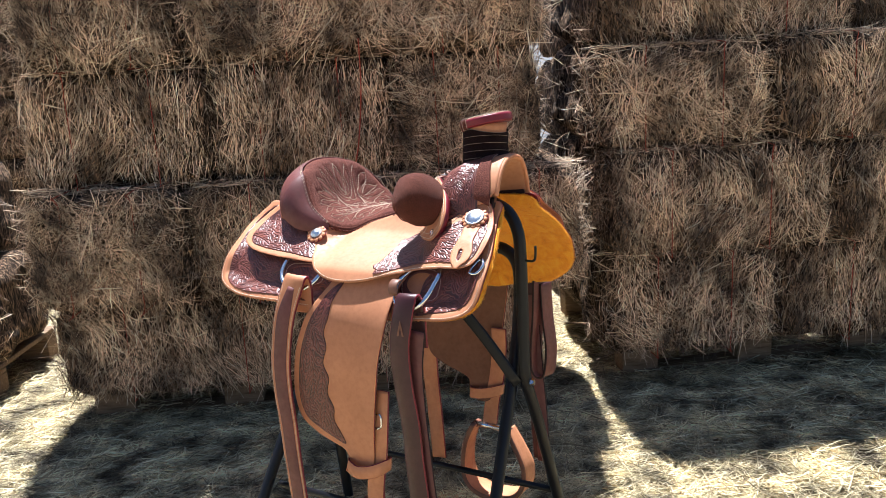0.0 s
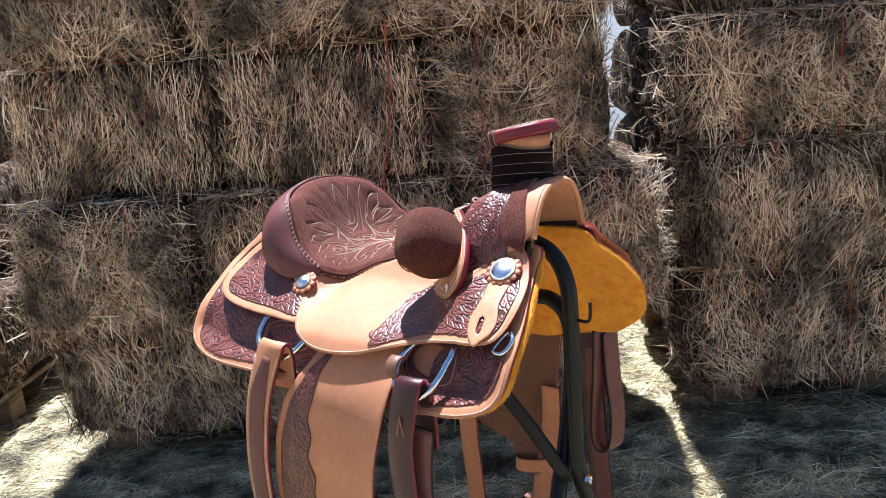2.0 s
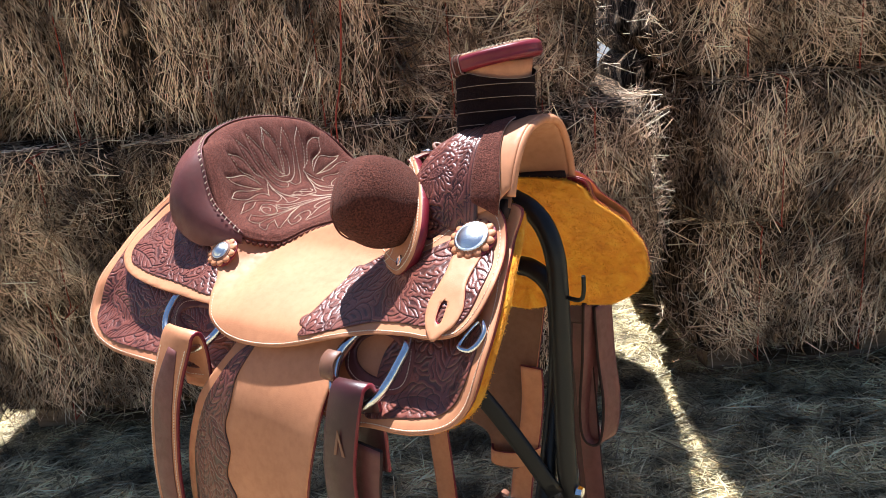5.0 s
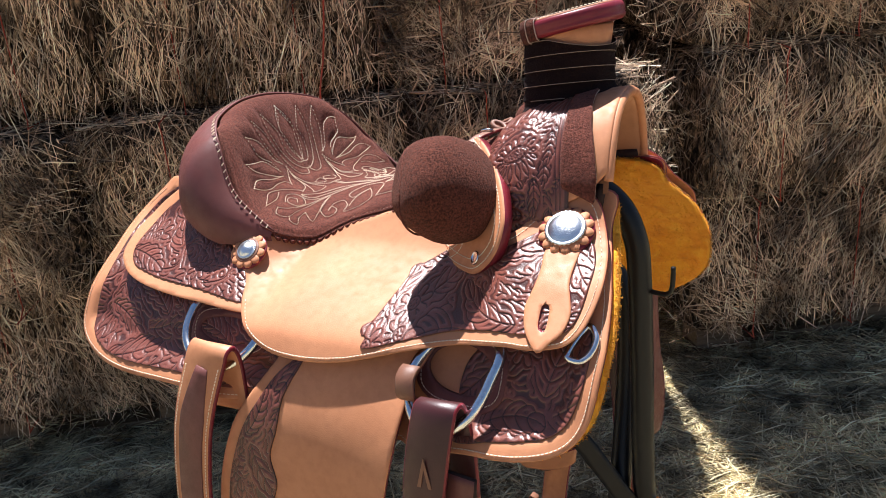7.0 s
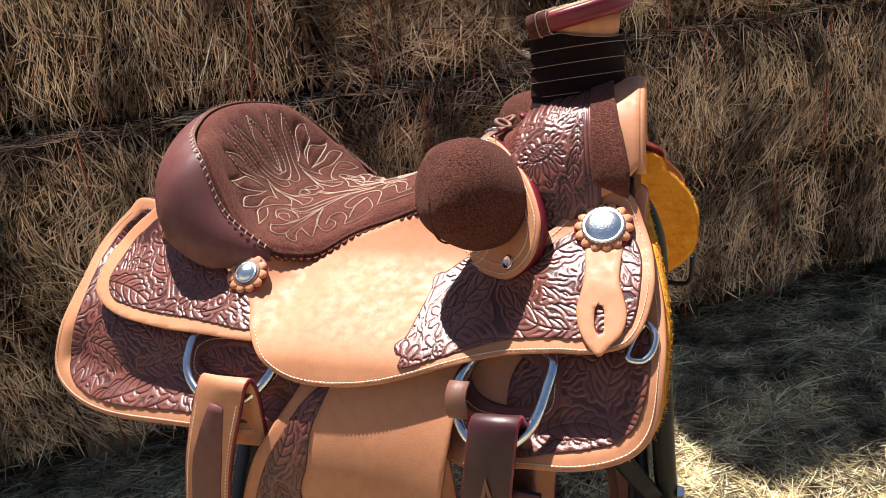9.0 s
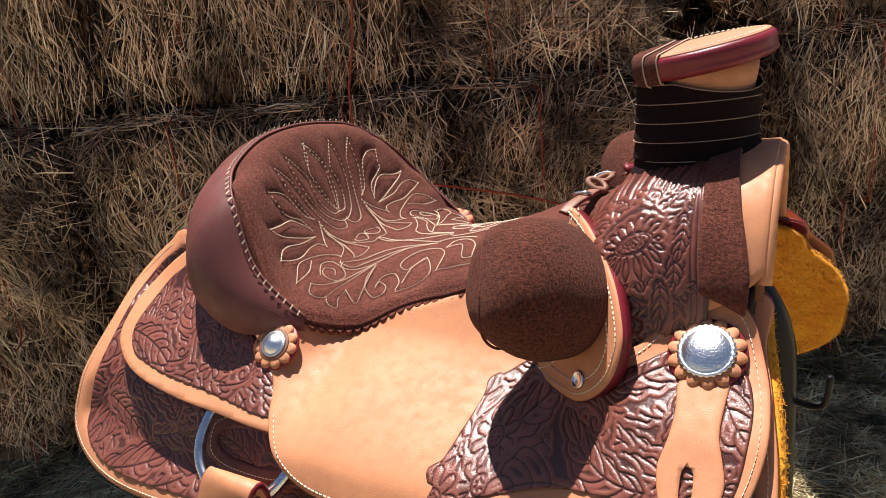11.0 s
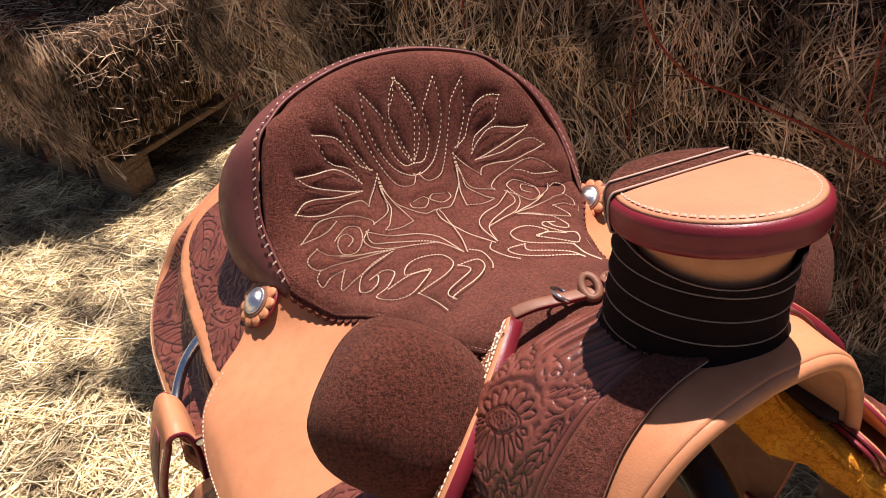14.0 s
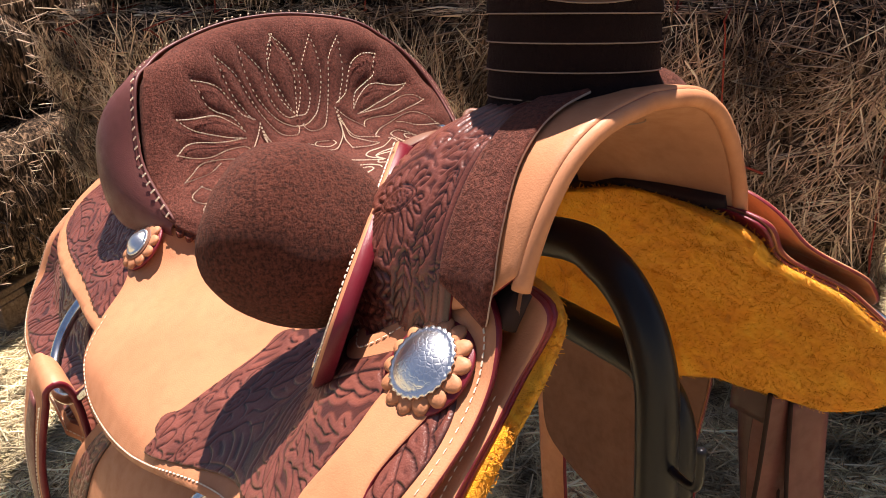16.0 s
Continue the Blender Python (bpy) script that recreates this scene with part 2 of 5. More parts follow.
def near(q, lines, closed=False):
    """Distance of each point of q to a set of polylines."""
    best = np.full(len(q), 1.0)
    for ln in lines:
        ln = np.asarray(ln, float)
        if len(ln) < 2:
            continue
        lo, hi = ln.min(0) - 0.006, ln.max(0) + 0.006
        sel = np.where(((q >= lo) & (q <= hi)).all(1))[0]
        if not len(sel):
            continue
        a = ln if not closed else np.vstack([ln, ln[:1]])
        s, e = a[:-1], a[1:]
        d = e - s
        w = q[sel][:, None, :] - s[None]
        u = np.clip((w * d).sum(2) / ((d * d).sum(1) + 1e-15), 0, 1)
        r = np.linalg.norm(w - u[..., None] * d, axis=2).min(1)
        best[sel] = np.minimum(best[sel], r)
    return best


def panel(name, outline, mp, off, th, mats, parent, label="", step=0.006, edge=0.004, flip=False, relief=None, hole=None, bevel=0.0015, base_z=None):
    """A sheet of leather cut to an outline of the surface mp(points, offset), with a rounded edge and thickness.
    relief: function of points that gives height and carve depth."""
    o = resample(outline, edge)
    if area2(o) < 0:
        o = o[::-1]
    ring = inset(o, bevel)
    lo, hi = o.min(0), o.max(0)
    gx, gy = np.arange(lo[0], hi[0], step), np.arange(lo[1], hi[1], step * 0.87)
    g = np.array([(x + (step / 2 if j % 2 else 0), y) for j, y in enumerate(gy) for x in gx])
    inner = inset(o, bevel + 0.55 * step)
    g = g[inside(g, inner)] if len(g) else g
    pts = [o, ring]
    n = len(o)
    if hole is not None:
        h = resample(hole, edge)
        if area2(h) > 0:
            h = h[::-1]
        g = g[~inside(g, inset(h, -0.4 * step))]
        pts.append(h)
    pts = np.vstack(pts + [g])
    res = delaunay_2d_cdt([Vector(p) for p in pts], [], [list(range(n))], 1, 1e-7)
    v2 = np.array([tuple(v) for v in res[0]])
    src = [w[0] if len(w) else -1 for w in res[3]]
    tri = [tuple(f) for f in res[2]]
    if hole is not None:
        cen = np.array([v2[list(f)].mean(0) for f in tri])
        keep = ~inside(cen, h)
        tri = [f for f, k in zip(tri, keep) if k]
    rim = np.array([0 <= s < n for s in src])
    top = np.full(len(v2), th)
    top[rim] = th - min(bevel, 0.6 * th)
    cv = None
    if relief is not None:
        hgt, cv = relief(v2)
        top = top + np.where(rim, 0, hgt)
        cv = np.where(rim, 0.3, cv)
    a, b = mp(v2, off + top), mp(v2, np.full(len(v2), off))
    nv = len(v2)
    faces, slots = [], []
    cnt = {}
    for f in tri:
        for i in range(3):
            cnt[(f[i], f[(i + 1) % 3])] = 1
    for f in tri:
        faces.append(f[::-1] if flip else f)
        slots.append(0)
    for f in tri:
        faces.append(tuple(i + nv for i in (f if flip else f[::-1])))
        slots.append(2 if isinstance(mats, (list, tuple)) and len(mats) > 2 else 0)
    for (i, j) in cnt:
        if (j, i) not in cnt:
            q = (j, i, i + nv, j + nv)
            faces.append(q[::-1] if flip else q)
            slots.append(1)
    mats = mats if isinstance(mats, (list, tuple)) else [mats, mats]
    ob = mesh_part(name, np.vstack([a, b]), faces, mats, parent, label, True, slots, None if cv is None else np.r_[cv, cv])
    return ob


def stitches(name, path, mp, off, parent, spacing=0.0042, length=0.0031, width=0.0011, high=0.0009, material=None, label=""):
    """Sewn thread: one small ridged stitch after another along a path of the surface."""
    c = resample(np.asarray(path, float), spacing, False)
    if len(c) < 3:
        return None
    c3 = mp(c, np.full(len(c), off))
    up = mp(c, np.full(len(c), off + 0.002)) - c3
    up /= np.linalg.norm(up, axis=1)[:, None]
    t = np.gradient(c3, axis=0)
    t /= np.linalg.norm(t, axis=1)[:, None]
    s = np.cross(t, up)
    h, w = length / 2, width / 2
    lay = [(-h, -w, 0), (-h, w, 0), (h, w, 0), (h, -w, 0), (-h * 0.6, 0, high), (h * 0.6, 0, high)]
    vs = np.stack([c3 + t * a + s * b + up * d for a, b, d in lay], 1).reshape(-1, 3)
    fc = []
    for i in range(len(c)):
        k = 6 * i
        fc += [(k, k + 3, k + 5, k + 4), (k + 2, k + 1, k + 4, k + 5), (k + 1, k, k + 4), (k + 3, k + 2, k + 5)]
    return tagged(mesh_part(name, vs, fc, material or M_THREAD, parent, label, False), kind="stuff")


def tube(name, path, r, material, parent, label="", sides=10, closed=False, flat=1.0, up=None, cap=True):
    """A round or flattened bar swept along a path. r may vary along it."""
    p = np.asarray(path, float)
    n = len(p)
    rr = np.full(n, r) if np.isscalar(r) else np.asarray(r, float)
    t = np.roll(p, -1, 0) - np.roll(p, 1, 0) if closed else np.gradient(p, axis=0)
    t /= np.linalg.norm(t, axis=1)[:, None] + 1e-12
    u = np.array(up if up is not None else ((0, 0, 1) if abs(t[0][2]) < 0.8 else (1, 0, 0)), float)
    vs = []
    for i in range(n):
        if up is None or i:
            u = u - t[i] * (u @ t[i])
        else:
            u = u - t[i] * (u @ t[i])
        u /= np.linalg.norm(u)
        w = np.cross(t[i], u)
        for k in range(sides):
            a = 2 * math.pi * (k + 0.5) / sides
            vs.append(p[i] + rr[i] * (math.cos(a) * u * flat + math.sin(a) * w))
    fc = []
    for i in range(n if closed else n - 1):
        for k in range(sides):
            a, b = i * sides + k, i * sides + (k + 1) % sides
            c, d = ((i + 1) % n) * sides + (k + 1) % sides, ((i + 1) % n) * sides + k
            fc.append((a, b, c, d))
    if cap and not closed:
        fc += [tuple(range(sides))[::-1], tuple((n - 1) * sides + k for k in range(sides))]
    return mesh_part(name, vs, fc, material, parent, label)


def band(name, path, across, width, th, mats, parent, label="", arc=0.0):
    """A strap: path of its middle line, the direction across it, rounded long edges; edge faces take the second material."""
    p = np.asarray(path, float)
    n = len(p)
    t = np.gradient(p, axis=0)
    t /= np.linalg.norm(t, axis=1)[:, None]
    c = np.asarray(across, float)
    c = np.tile(c, (n, 1)) if c.ndim == 1 else c
    c = c - t * (c * t).sum(1)[:, None]
    c /= np.linalg.norm(c, axis=1)[:, None]
    nm = np.cross(c, t)
    wd = np.full(n, width) if np.isscalar(width) else np.asarray(width, float)
    prof = [(-0.5, 0.25), (-0.47, 0.5), (-0.25, 0.5 + arc), (0, 0.5 + 1.3 * arc), (0.25, 0.5 + arc), (0.47, 0.5), (0.5, 0.25), (0.5, -0.25), (0.47, -0.5), (0, -0.5), (-0.47, -0.5), (-0.5, -0.25)]
    m = len(prof)
    vs = np.stack([p + c * (a * wd)[:, None] + nm * (b * th) for a, b in prof], 1).reshape(-1, 3)
    fc, sl = [], []
    for i in range(n - 1):
        for k in range(m):
            a, b = i * m + k, i * m + (k + 1) % m
            fc.append((a, b, b + m, a + m))
            sl.append(1 if k in (0, 5, 6, 7, 10, 11) else 0)
    fc += [tuple(range(m))[::-1], tuple((n - 1) * m + k for k in range(m))]
    sl += [1, 1]
    mats = mats if isinstance(mats, (list, tuple)) else [mats, mats]
    return mesh_part(name, vs, fc, mats, parent, label, True, sl)


def lathe(name, prof, material, parent, label="", n=40, frame_m=None, scallop=None):
    """Turned form round z; prof: (r, z). scallop(angle) scales the radius."""
    vs, fc = [], []
    for r, z in prof:
        for k in range(n):
            a = 2 * math.pi * k / n
            q = r * (scallop(a, r) if scallop else 1)
            vs.append((q * math.cos(a), q * math.sin(a), z))
    for i in range(len(prof) - 1):
        for k in range(n):
            fc.append((i * n + k, i * n + (k + 1) % n, (i + 1) * n + (k + 1) % n, (i + 1) * n + k))
    fc += [tuple(range(n))[::-1], tuple((len(prof) - 1) * n + k for k in range(n))]
    if frame_m is not None:
        vs = [tuple(frame_m @ Vector(v)) for v in vs]
    return mesh_part(name, vs, fc, material, parent, label)


# ---- carving: vines, leaves and flowers cut into leather ----
def motif(kind, c, ang, size, hand):
    out = []
    ca, sa = math.cos(ang), math.sin(ang)

    def put(p):
        p = np.asarray(p, float) * size
        p[:, 1] *= hand
        return np.stack([c[0] + p[:, 0] * ca - p[:, 1] * sa, c[1] + p[:, 0] * sa + p[:, 1] * ca], 1)
    t = np.linspace(0, 1, 12)
    if kind == "scroll":
        a = np.linspace(0, 4.4 * math.pi / 2 + 1.5, 26)
        r = 0.06 + 0.36 * (a / a[-1]) ** 1.2
        out.append(put(np.stack([r * np.cos(a), r * np.sin(a)], 1)))
        for k in range(5):
            b = 0.5 + k * 0.55
            s = np.stack([0.42 * np.cos(b) + t * 0.34 * np.cos(b + 0.5 + 0.7 * t), 0.42 * np.sin(b) + t * 0.34 * np.sin(b + 0.5 + 0.7 * t)], 1)
            out.append(put(s))
        out.append(put(np.stack([0.4 + 0.0 * t - 1.3 * t * t, -0.05 - 0.75 * t], 1)))
    else:
        a = np.linspace(0, 2 * math.pi, 20)
        out.append(put(np.stack([0.26 * np.cos(a), 0.26 * np.sin(a)], 1)))
        for k in range(8):
            b = 2 * math.pi * k / 8
            u = np.linspace(-0.36, 0.36, 7)
            rr = 0.34 + 0.42 * np.cos(u / 0.36 * math.pi / 2) ** 0.6
            out.append(put(np.stack([rr * np.cos(b + u), rr * np.sin(b + u)], 1)))
        for k in range(6):
            b = 2 * math.pi * k / 6
            out.append(put(np.array([(0.1 * math.cos(b), 0.1 * math.sin(b)), (0.15 * math.cos(b + 0.3), 0.15 * math.sin(b + 0.3))])))
    return out


def plume(c, ang, size, bend, hand):
    """An acanthus leaf: a bent rib, lobes that sweep forward from it, a scalloped outline."""
    t = np.linspace(0, 1, 18)
    a = ang + bend * (t - 0.3)
    rib = np.cumsum(np.stack([np.cos(a), np.sin(a)], 1), 0) * size / 18
    rib = rib - rib[8] + np.asarray(c)
    out = [rib]
    u = np.linspace(0, 1, 6)
    for sg in (1, -1):
        ends = [rib[0]]
        for k in range(5):
            n = 1 + int(2.8 * k)
            w = size * (0.34 if sg == hand else 0.24) * math.sin(math.pi * (0.22 + 0.62 * k / 4))
            h = a[n] + sg * (1.0 - 0.75 * u)
            lobe = rib[n] + np.cumsum(np.stack([np.cos(h), np.sin(h)], 1), 0) * w / 6
            out.append(np.vstack([rib[n:n + 1], lobe]))
            ends.append(lobe[-1])
        ends.append(rib[-1])
        for p, q in zip(ends[:-1], ends[1:]):
            m, d = (p + q) / 2, q - p
            out.append(catmull([p, m + 0.22 * sg * np.array([-d[1], d[0]]), q], 4, False))
    return out


def uncovered(line, leaves):
    """The pieces of a line that no earlier leaf lies over."""
    free = np.ones(len(line), bool)
    for c, a, la, lb in leaves:
        d = line - c
        u, v = d[:, 0] * math.cos(a) + d[:, 1] * math.sin(a), d[:, 1] * math.cos(a) - d[:, 0] * math.sin(a)
        free &= (u / la) ** 2 + (v / lb) ** 2 > 1
    run = np.where(free)[0]
    if not len(run):
        return []
    return [line[g] for g in np.split(run, np.where(np.diff(run) > 1)[0] + 1) if len(g) > 1]


def vines(outline, seed, size=0.011, gap=1.45):
    """Leaves that follow the border of the panel, with a few scrolls and flowers among them."""
    rng = random.Random(seed)
    lo, hi = outline.min(0), outline.max(0)
    spots, lines, leaves = [], [], []
    core = inset(resample(outline, 0.004), 0.002)
    tang = np.roll(core, -1, 0) - np.roll(core, 1, 0)
    for _ in range(2500):
        p = np.array([rng.uniform(lo[0], hi[0]), rng.uniform(lo[1], hi[1])])
        if all(np.hypot(*(p - q)) > size * gap for q in spots) and inside(p[None], core)[0]:
            spots.append(p)
    for i, p in enumerate(spots):
        k = int(np.argmin(np.hypot(*(core - p).T)))
        along = math.atan2(tang[k][1], tang[k][0]) + 0.5 * noise.noise((p[0] * 14, p[1] * 14, seed)) + rng.uniform(-0.15, 0.15)
        kind = rng.random()
        if kind < 0.80:
            length = size * rng.uniform(1.9, 2.7)
            new_lines = plume(p, along, length, rng.choice((-1, 1)) * rng.uniform(0.3, 1.0), rng.choice((1, -1)))
            leaf = (p, along, length * 0.50, length * 0.25)
        else:
            length = size * rng.uniform(0.6, 0.85)
            new_lines = motif("scroll" if kind < 0.9 else "flower", p, along, length, rng.choice((1, -1)))
            leaf = (p, 0.0, length * 0.8, length * 0.8)
        for ln in new_lines:
            lines += uncovered(resample(np.asarray(ln), 0.0012, False), leaves)
        leaves.append(leaf)
    return lines


def carving(lines, depth=0.0013, width=0.0008):
    def relief(q):
        d = near(q, lines)
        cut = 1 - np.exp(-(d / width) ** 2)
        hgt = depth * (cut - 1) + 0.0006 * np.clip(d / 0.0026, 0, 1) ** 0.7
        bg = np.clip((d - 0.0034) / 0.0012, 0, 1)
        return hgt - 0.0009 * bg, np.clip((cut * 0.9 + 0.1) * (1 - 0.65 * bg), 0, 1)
    return relief

# ---- ground, pallets and stacked bales ----
def strands(name, base, along, length, rad, bend, material, parent=None, label=""):
    """Loose stalks: thin three-sided stems with a bend, all in one mesh."""
    n = len(base)
    along = along / (np.linalg.norm(along, axis=1)[:, None] + 1e-9)
    ref = np.where(np.abs(along[:, 2:3]) < 0.9, np.array([[0, 0, 1.0]]), np.array([[1.0, 0, 0]]))
    u = np.cross(along, ref)
    u /= np.linalg.norm(u, axis=1)[:, None]
    w = np.cross(along, u)
    vs = np.zeros((n, 9, 3))
    for k, f in enumerate((-0.5, 0.0, 0.5)):
        c = base + along * (length * f)[:, None] + (bend * (0.25 - f * f) * 4)
        for j in range(3):
            a = 2 * math.pi * j / 3
            vs[:, 3 * k + j] = c + (u * math.cos(a) + w * math.sin(a)) * (rad * (1.0 if k == 1 else 0.7))[:, None]
    q = np.array([(3 * k + j, 3 * k + (j + 1) % 3, 3 * k + 3 + (j + 1) % 3, 3 * k + 3 + j) for k in range(2) for j in range(3)])
    fc = (q[None] + 9 * np.arange(n)[:, None, None]).reshape(-1, 4)
    me = bpy.data.meshes.new(name)
    me.vertices.add(9 * n)
    me.vertices.foreach_set("co", vs.reshape(-1).astype(np.float32))
    me.loops.add(len(fc) * 4)
    me.loops.foreach_set("vertex_index", fc.reshape(-1).astype(np.int32))
    me.polygons.add(len(fc))
    me.polygons.foreach_set("loop_start", np.arange(0, len(fc) * 4, 4, dtype=np.int32))
    me.materials.append(material)
    me.update(calc_edges=True)
    me.polygons.foreach_set("use_smooth", [True] * len(me.polygons))
    ob = new(name, me)
    ob.parent = parent
    return tagged(ob, label, kind="stuff")


def fbm(x, y, z, o=4):
    return noise.fractal((x, y, z), 1.0, 2.0, o)


def bale(x0, x1, z0, z1, front, depth, yaw, seed, tangle=0.3, thick=1.0, count=4800, label="", lit=0):
    """A small square hay bale: packed body with slumped rounded edges, loose stalks on it, two strings."""
    rng = np.random.default_rng(seed)
    L, H = x1 - x0, z1 - z0
    thing = new("hay_bale")
    thing.matrix_world = pose((x0 + x1) / 2, front + depth / 2, z0, 0, 0, yaw)
    vs, fc = [], []
    st = 0.028
    nx, ny, nz = max(4, int(L / st)), max(4, int(depth / (2 * st))), max(4, int(H / st))
    idx = {}

    def vert(i, j, k):
        key = (i, j, k)
        if key not in idx:
            a, b, c = 2 * i / nx - 1, 2 * j / ny - 1, 2 * k / nz - 1
            rx = min(1, 0.085 / (L / 2)), min(1, 0.085 / (depth / 2)), min(1, 0.085 / (H / 2))
            p = []
            over = [max(0, (abs(v) - (1 - r)) / r) for v, r in zip((a, b, c), rx)]
            pull = math.sqrt(sum(o * o for o in over))
            f = 1 if pull <= 1 else 1 / pull
            for v, r, h, o in zip((a, b, c), rx, (L / 2, depth / 2, H / 2), over):
                e = (1 - r) + r * o * f if o > 0 else abs(v)
                p.append(math.copysign(e * h, v))
            x, y, z = p
            s = seed * 7.3
            dn = 0.028 * fbm(x * 6 + s, y * 6, z * 6) + 0.012 * fbm(x * 22 + s, y * 22, z * 9)
            crease = 0.014 * math.exp(-((abs(x) - L * 0.22) / 0.02) ** 2)
            m = Vector((a ** 5, b ** 5, c ** 5))
            m = m.normalized() if m.length > 0 else Vector((0, -1, 0))
            bot = max(0.0, z + H / 2 - 0.05) if c < -0.9 else 1
            q = Vector((x, y, z)) + m * (dn - crease - 0.004) + (Vector((0, 0, 0)))
            idx[key] = len(vs)
            vs.append((q.x, q.y, max(q.z + H / 2, 0.0)))
        return idx[key]
    for i in range(nx):
        for k in range(nz):
            fc.append((vert(i, 0, k), vert(i + 1, 0, k), vert(i + 1, 0, k + 1), vert(i, 0, k + 1)))
            fc.append((vert(i, ny, k + 1), vert(i + 1, ny, k + 1), vert(i + 1, ny, k), vert(i, ny, k)))
    for i in range(nx):
        for j in range(ny):
            fc.append((vert(i, j, nz), vert(i + 1, j, nz), vert(i + 1, j + 1, nz), vert(i, j + 1, nz)))
            fc.append((vert(i, j + 1, 0), vert(i + 1, j + 1, 0), vert(i + 1, j, 0), vert(i, j, 0)))
    for j in range(ny):
        for k in range(nz):
            fc.append((vert(0, j, k), vert(0, j, k + 1), vert(0, j + 1, k + 1), vert(0, j + 1, k)))
            fc.append((vert(nx, j, k + 1), vert(nx, j, k), vert(nx, j + 1, k), vert(nx, j + 1, k + 1)))
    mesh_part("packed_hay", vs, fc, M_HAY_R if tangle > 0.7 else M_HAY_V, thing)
    # loose stalks on the front, the ends and the top, combed in locks
    sh = seed * 7.3

    def swell_at(x, y, z):
        zc = z - H / 2
        return 0.028 * fbm(x * 6 + sh, y * 6, zc * 6) + 0.012 * fbm(x * 22 + sh, y * 22, zc * 9)
    n = int(1.25 * count * L * H / 0.3)
    side = rng.random(n)
    fx, fz = rng.uniform(-0.485, 0.485, n), rng.uniform(0.03, 0.97, n)
    keep = rng.random(n) < np.clip(np.minimum(np.minimum(fz, 1 - fz) * H, (0.5 - np.abs(fx)) * L) / 0.06 + 0.03, 0, 1)
    side, fx, fz = side[keep], fx[keep], fz[keep]
    n = len(fx)
    fine = rng.random(n)
    lock = np.array([noise.noise((x * L * 5 + sh, z * H * 5, 2.0)) for x, z in zip(fx, fz)])
    lift = np.array([noise.noise((x * L * 9 + sh, z * H * 9, 5.0)) for x, z in zip(fx, fz)])
    face = np.array([swell_at(x * L, -depth / 2, z * H) for x, z in zip(fx, fz)])
    out = face - 0.003 + np.abs(rng.normal(0.0, 0.007, n)) + 0.010 * np.clip(lift, 0, 1)
    ang = (0.6 + 1.5 * tangle) * lock + rng.normal(0, 0.28 + 0.48 * tangle, n) + np.where(rng.random(n) < 0.1 + 0.15 * tangle, rng.uniform(-1.6, 1.6, n), 0)
    edge_in = 0.045 * np.clip(1 - np.minimum(fz, 1 - fz) * H / 0.07, 0, 1) ** 2 + 0.04 * np.clip(1 - (0.5 - np.abs(fx)) * L / 0.06, 0, 1) ** 2
    b = np.stack([fx * L, -depth / 2 - out + edge_in, fz * H], 1)
    al = np.stack([np.sin(ang), -0.16 * rng.normal(0.3, 1, n), np.cos(ang)], 1)
    e = side > 0.84
    sg = np.where(rng.random(n) > 0.5, 1, -1)
    o2 = np.abs(rng.normal(0.004, 0.006, n))
    b[e] = np.stack([sg * (L / 2 - 0.008 + o2), rng.uniform(-0.46, 0.1, n) * depth, fz * H], 1)[e]
    al[e] = np.stack([sg * 0.7 * np.abs(rng.normal(0, 1, n)), rng.normal(0, 0.7, n), rng.normal(0.2, 0.8, n)], 1)[e]
    tp = (side > 0.74) & (side <= 0.84)
    b[tp] = np.stack([fx * L, rng.uniform(-0.47, -0.2, n) * depth, H - 0.006 + o2], 1)[tp]
    al[tp] = np.stack([rng.normal(0, 1, n), rng.normal(-0.3, 0.6, n), rng.normal(0, 0.12, n)], 1)[tp]
    ln = np.clip(rng.gamma(2.2, 0.021, n) * (0.9 + 0.7 * tangle), 0.012, 0.24)
    rd = np.where(fine < 0.8, rng.uniform(0.0005, 0.0011, n), rng.uniform(0.0011, 0.0021, n)) * (0.75 + 0.25 * thick)
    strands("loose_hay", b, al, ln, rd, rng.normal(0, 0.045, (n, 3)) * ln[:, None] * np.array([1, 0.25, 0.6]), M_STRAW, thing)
    for s in (-0.22, 0.22):
        w, d, h = L * s, depth / 2 + 0.002, H
        p = [(w, -d, 0.02), (w, -d - 0.001, h * 0.5), (w, -d, h - 0.03), (w, -d + 0.03, h + 0.001), (w, d - 0.03, h + 0.001), (w, d, h - 0.03), (w, d, 0.03), (w, d - 0.03, 0.004), (w, -d + 0.03, 0.004)]
        tube("string", catmull(p, 3), 0.0016, M_TWINE, thing, "thin red baling string", 5, True)
    return tagged(thing, label or "dry golden-brown hay bale in a stack", "hay bale", "stacked hay bales")


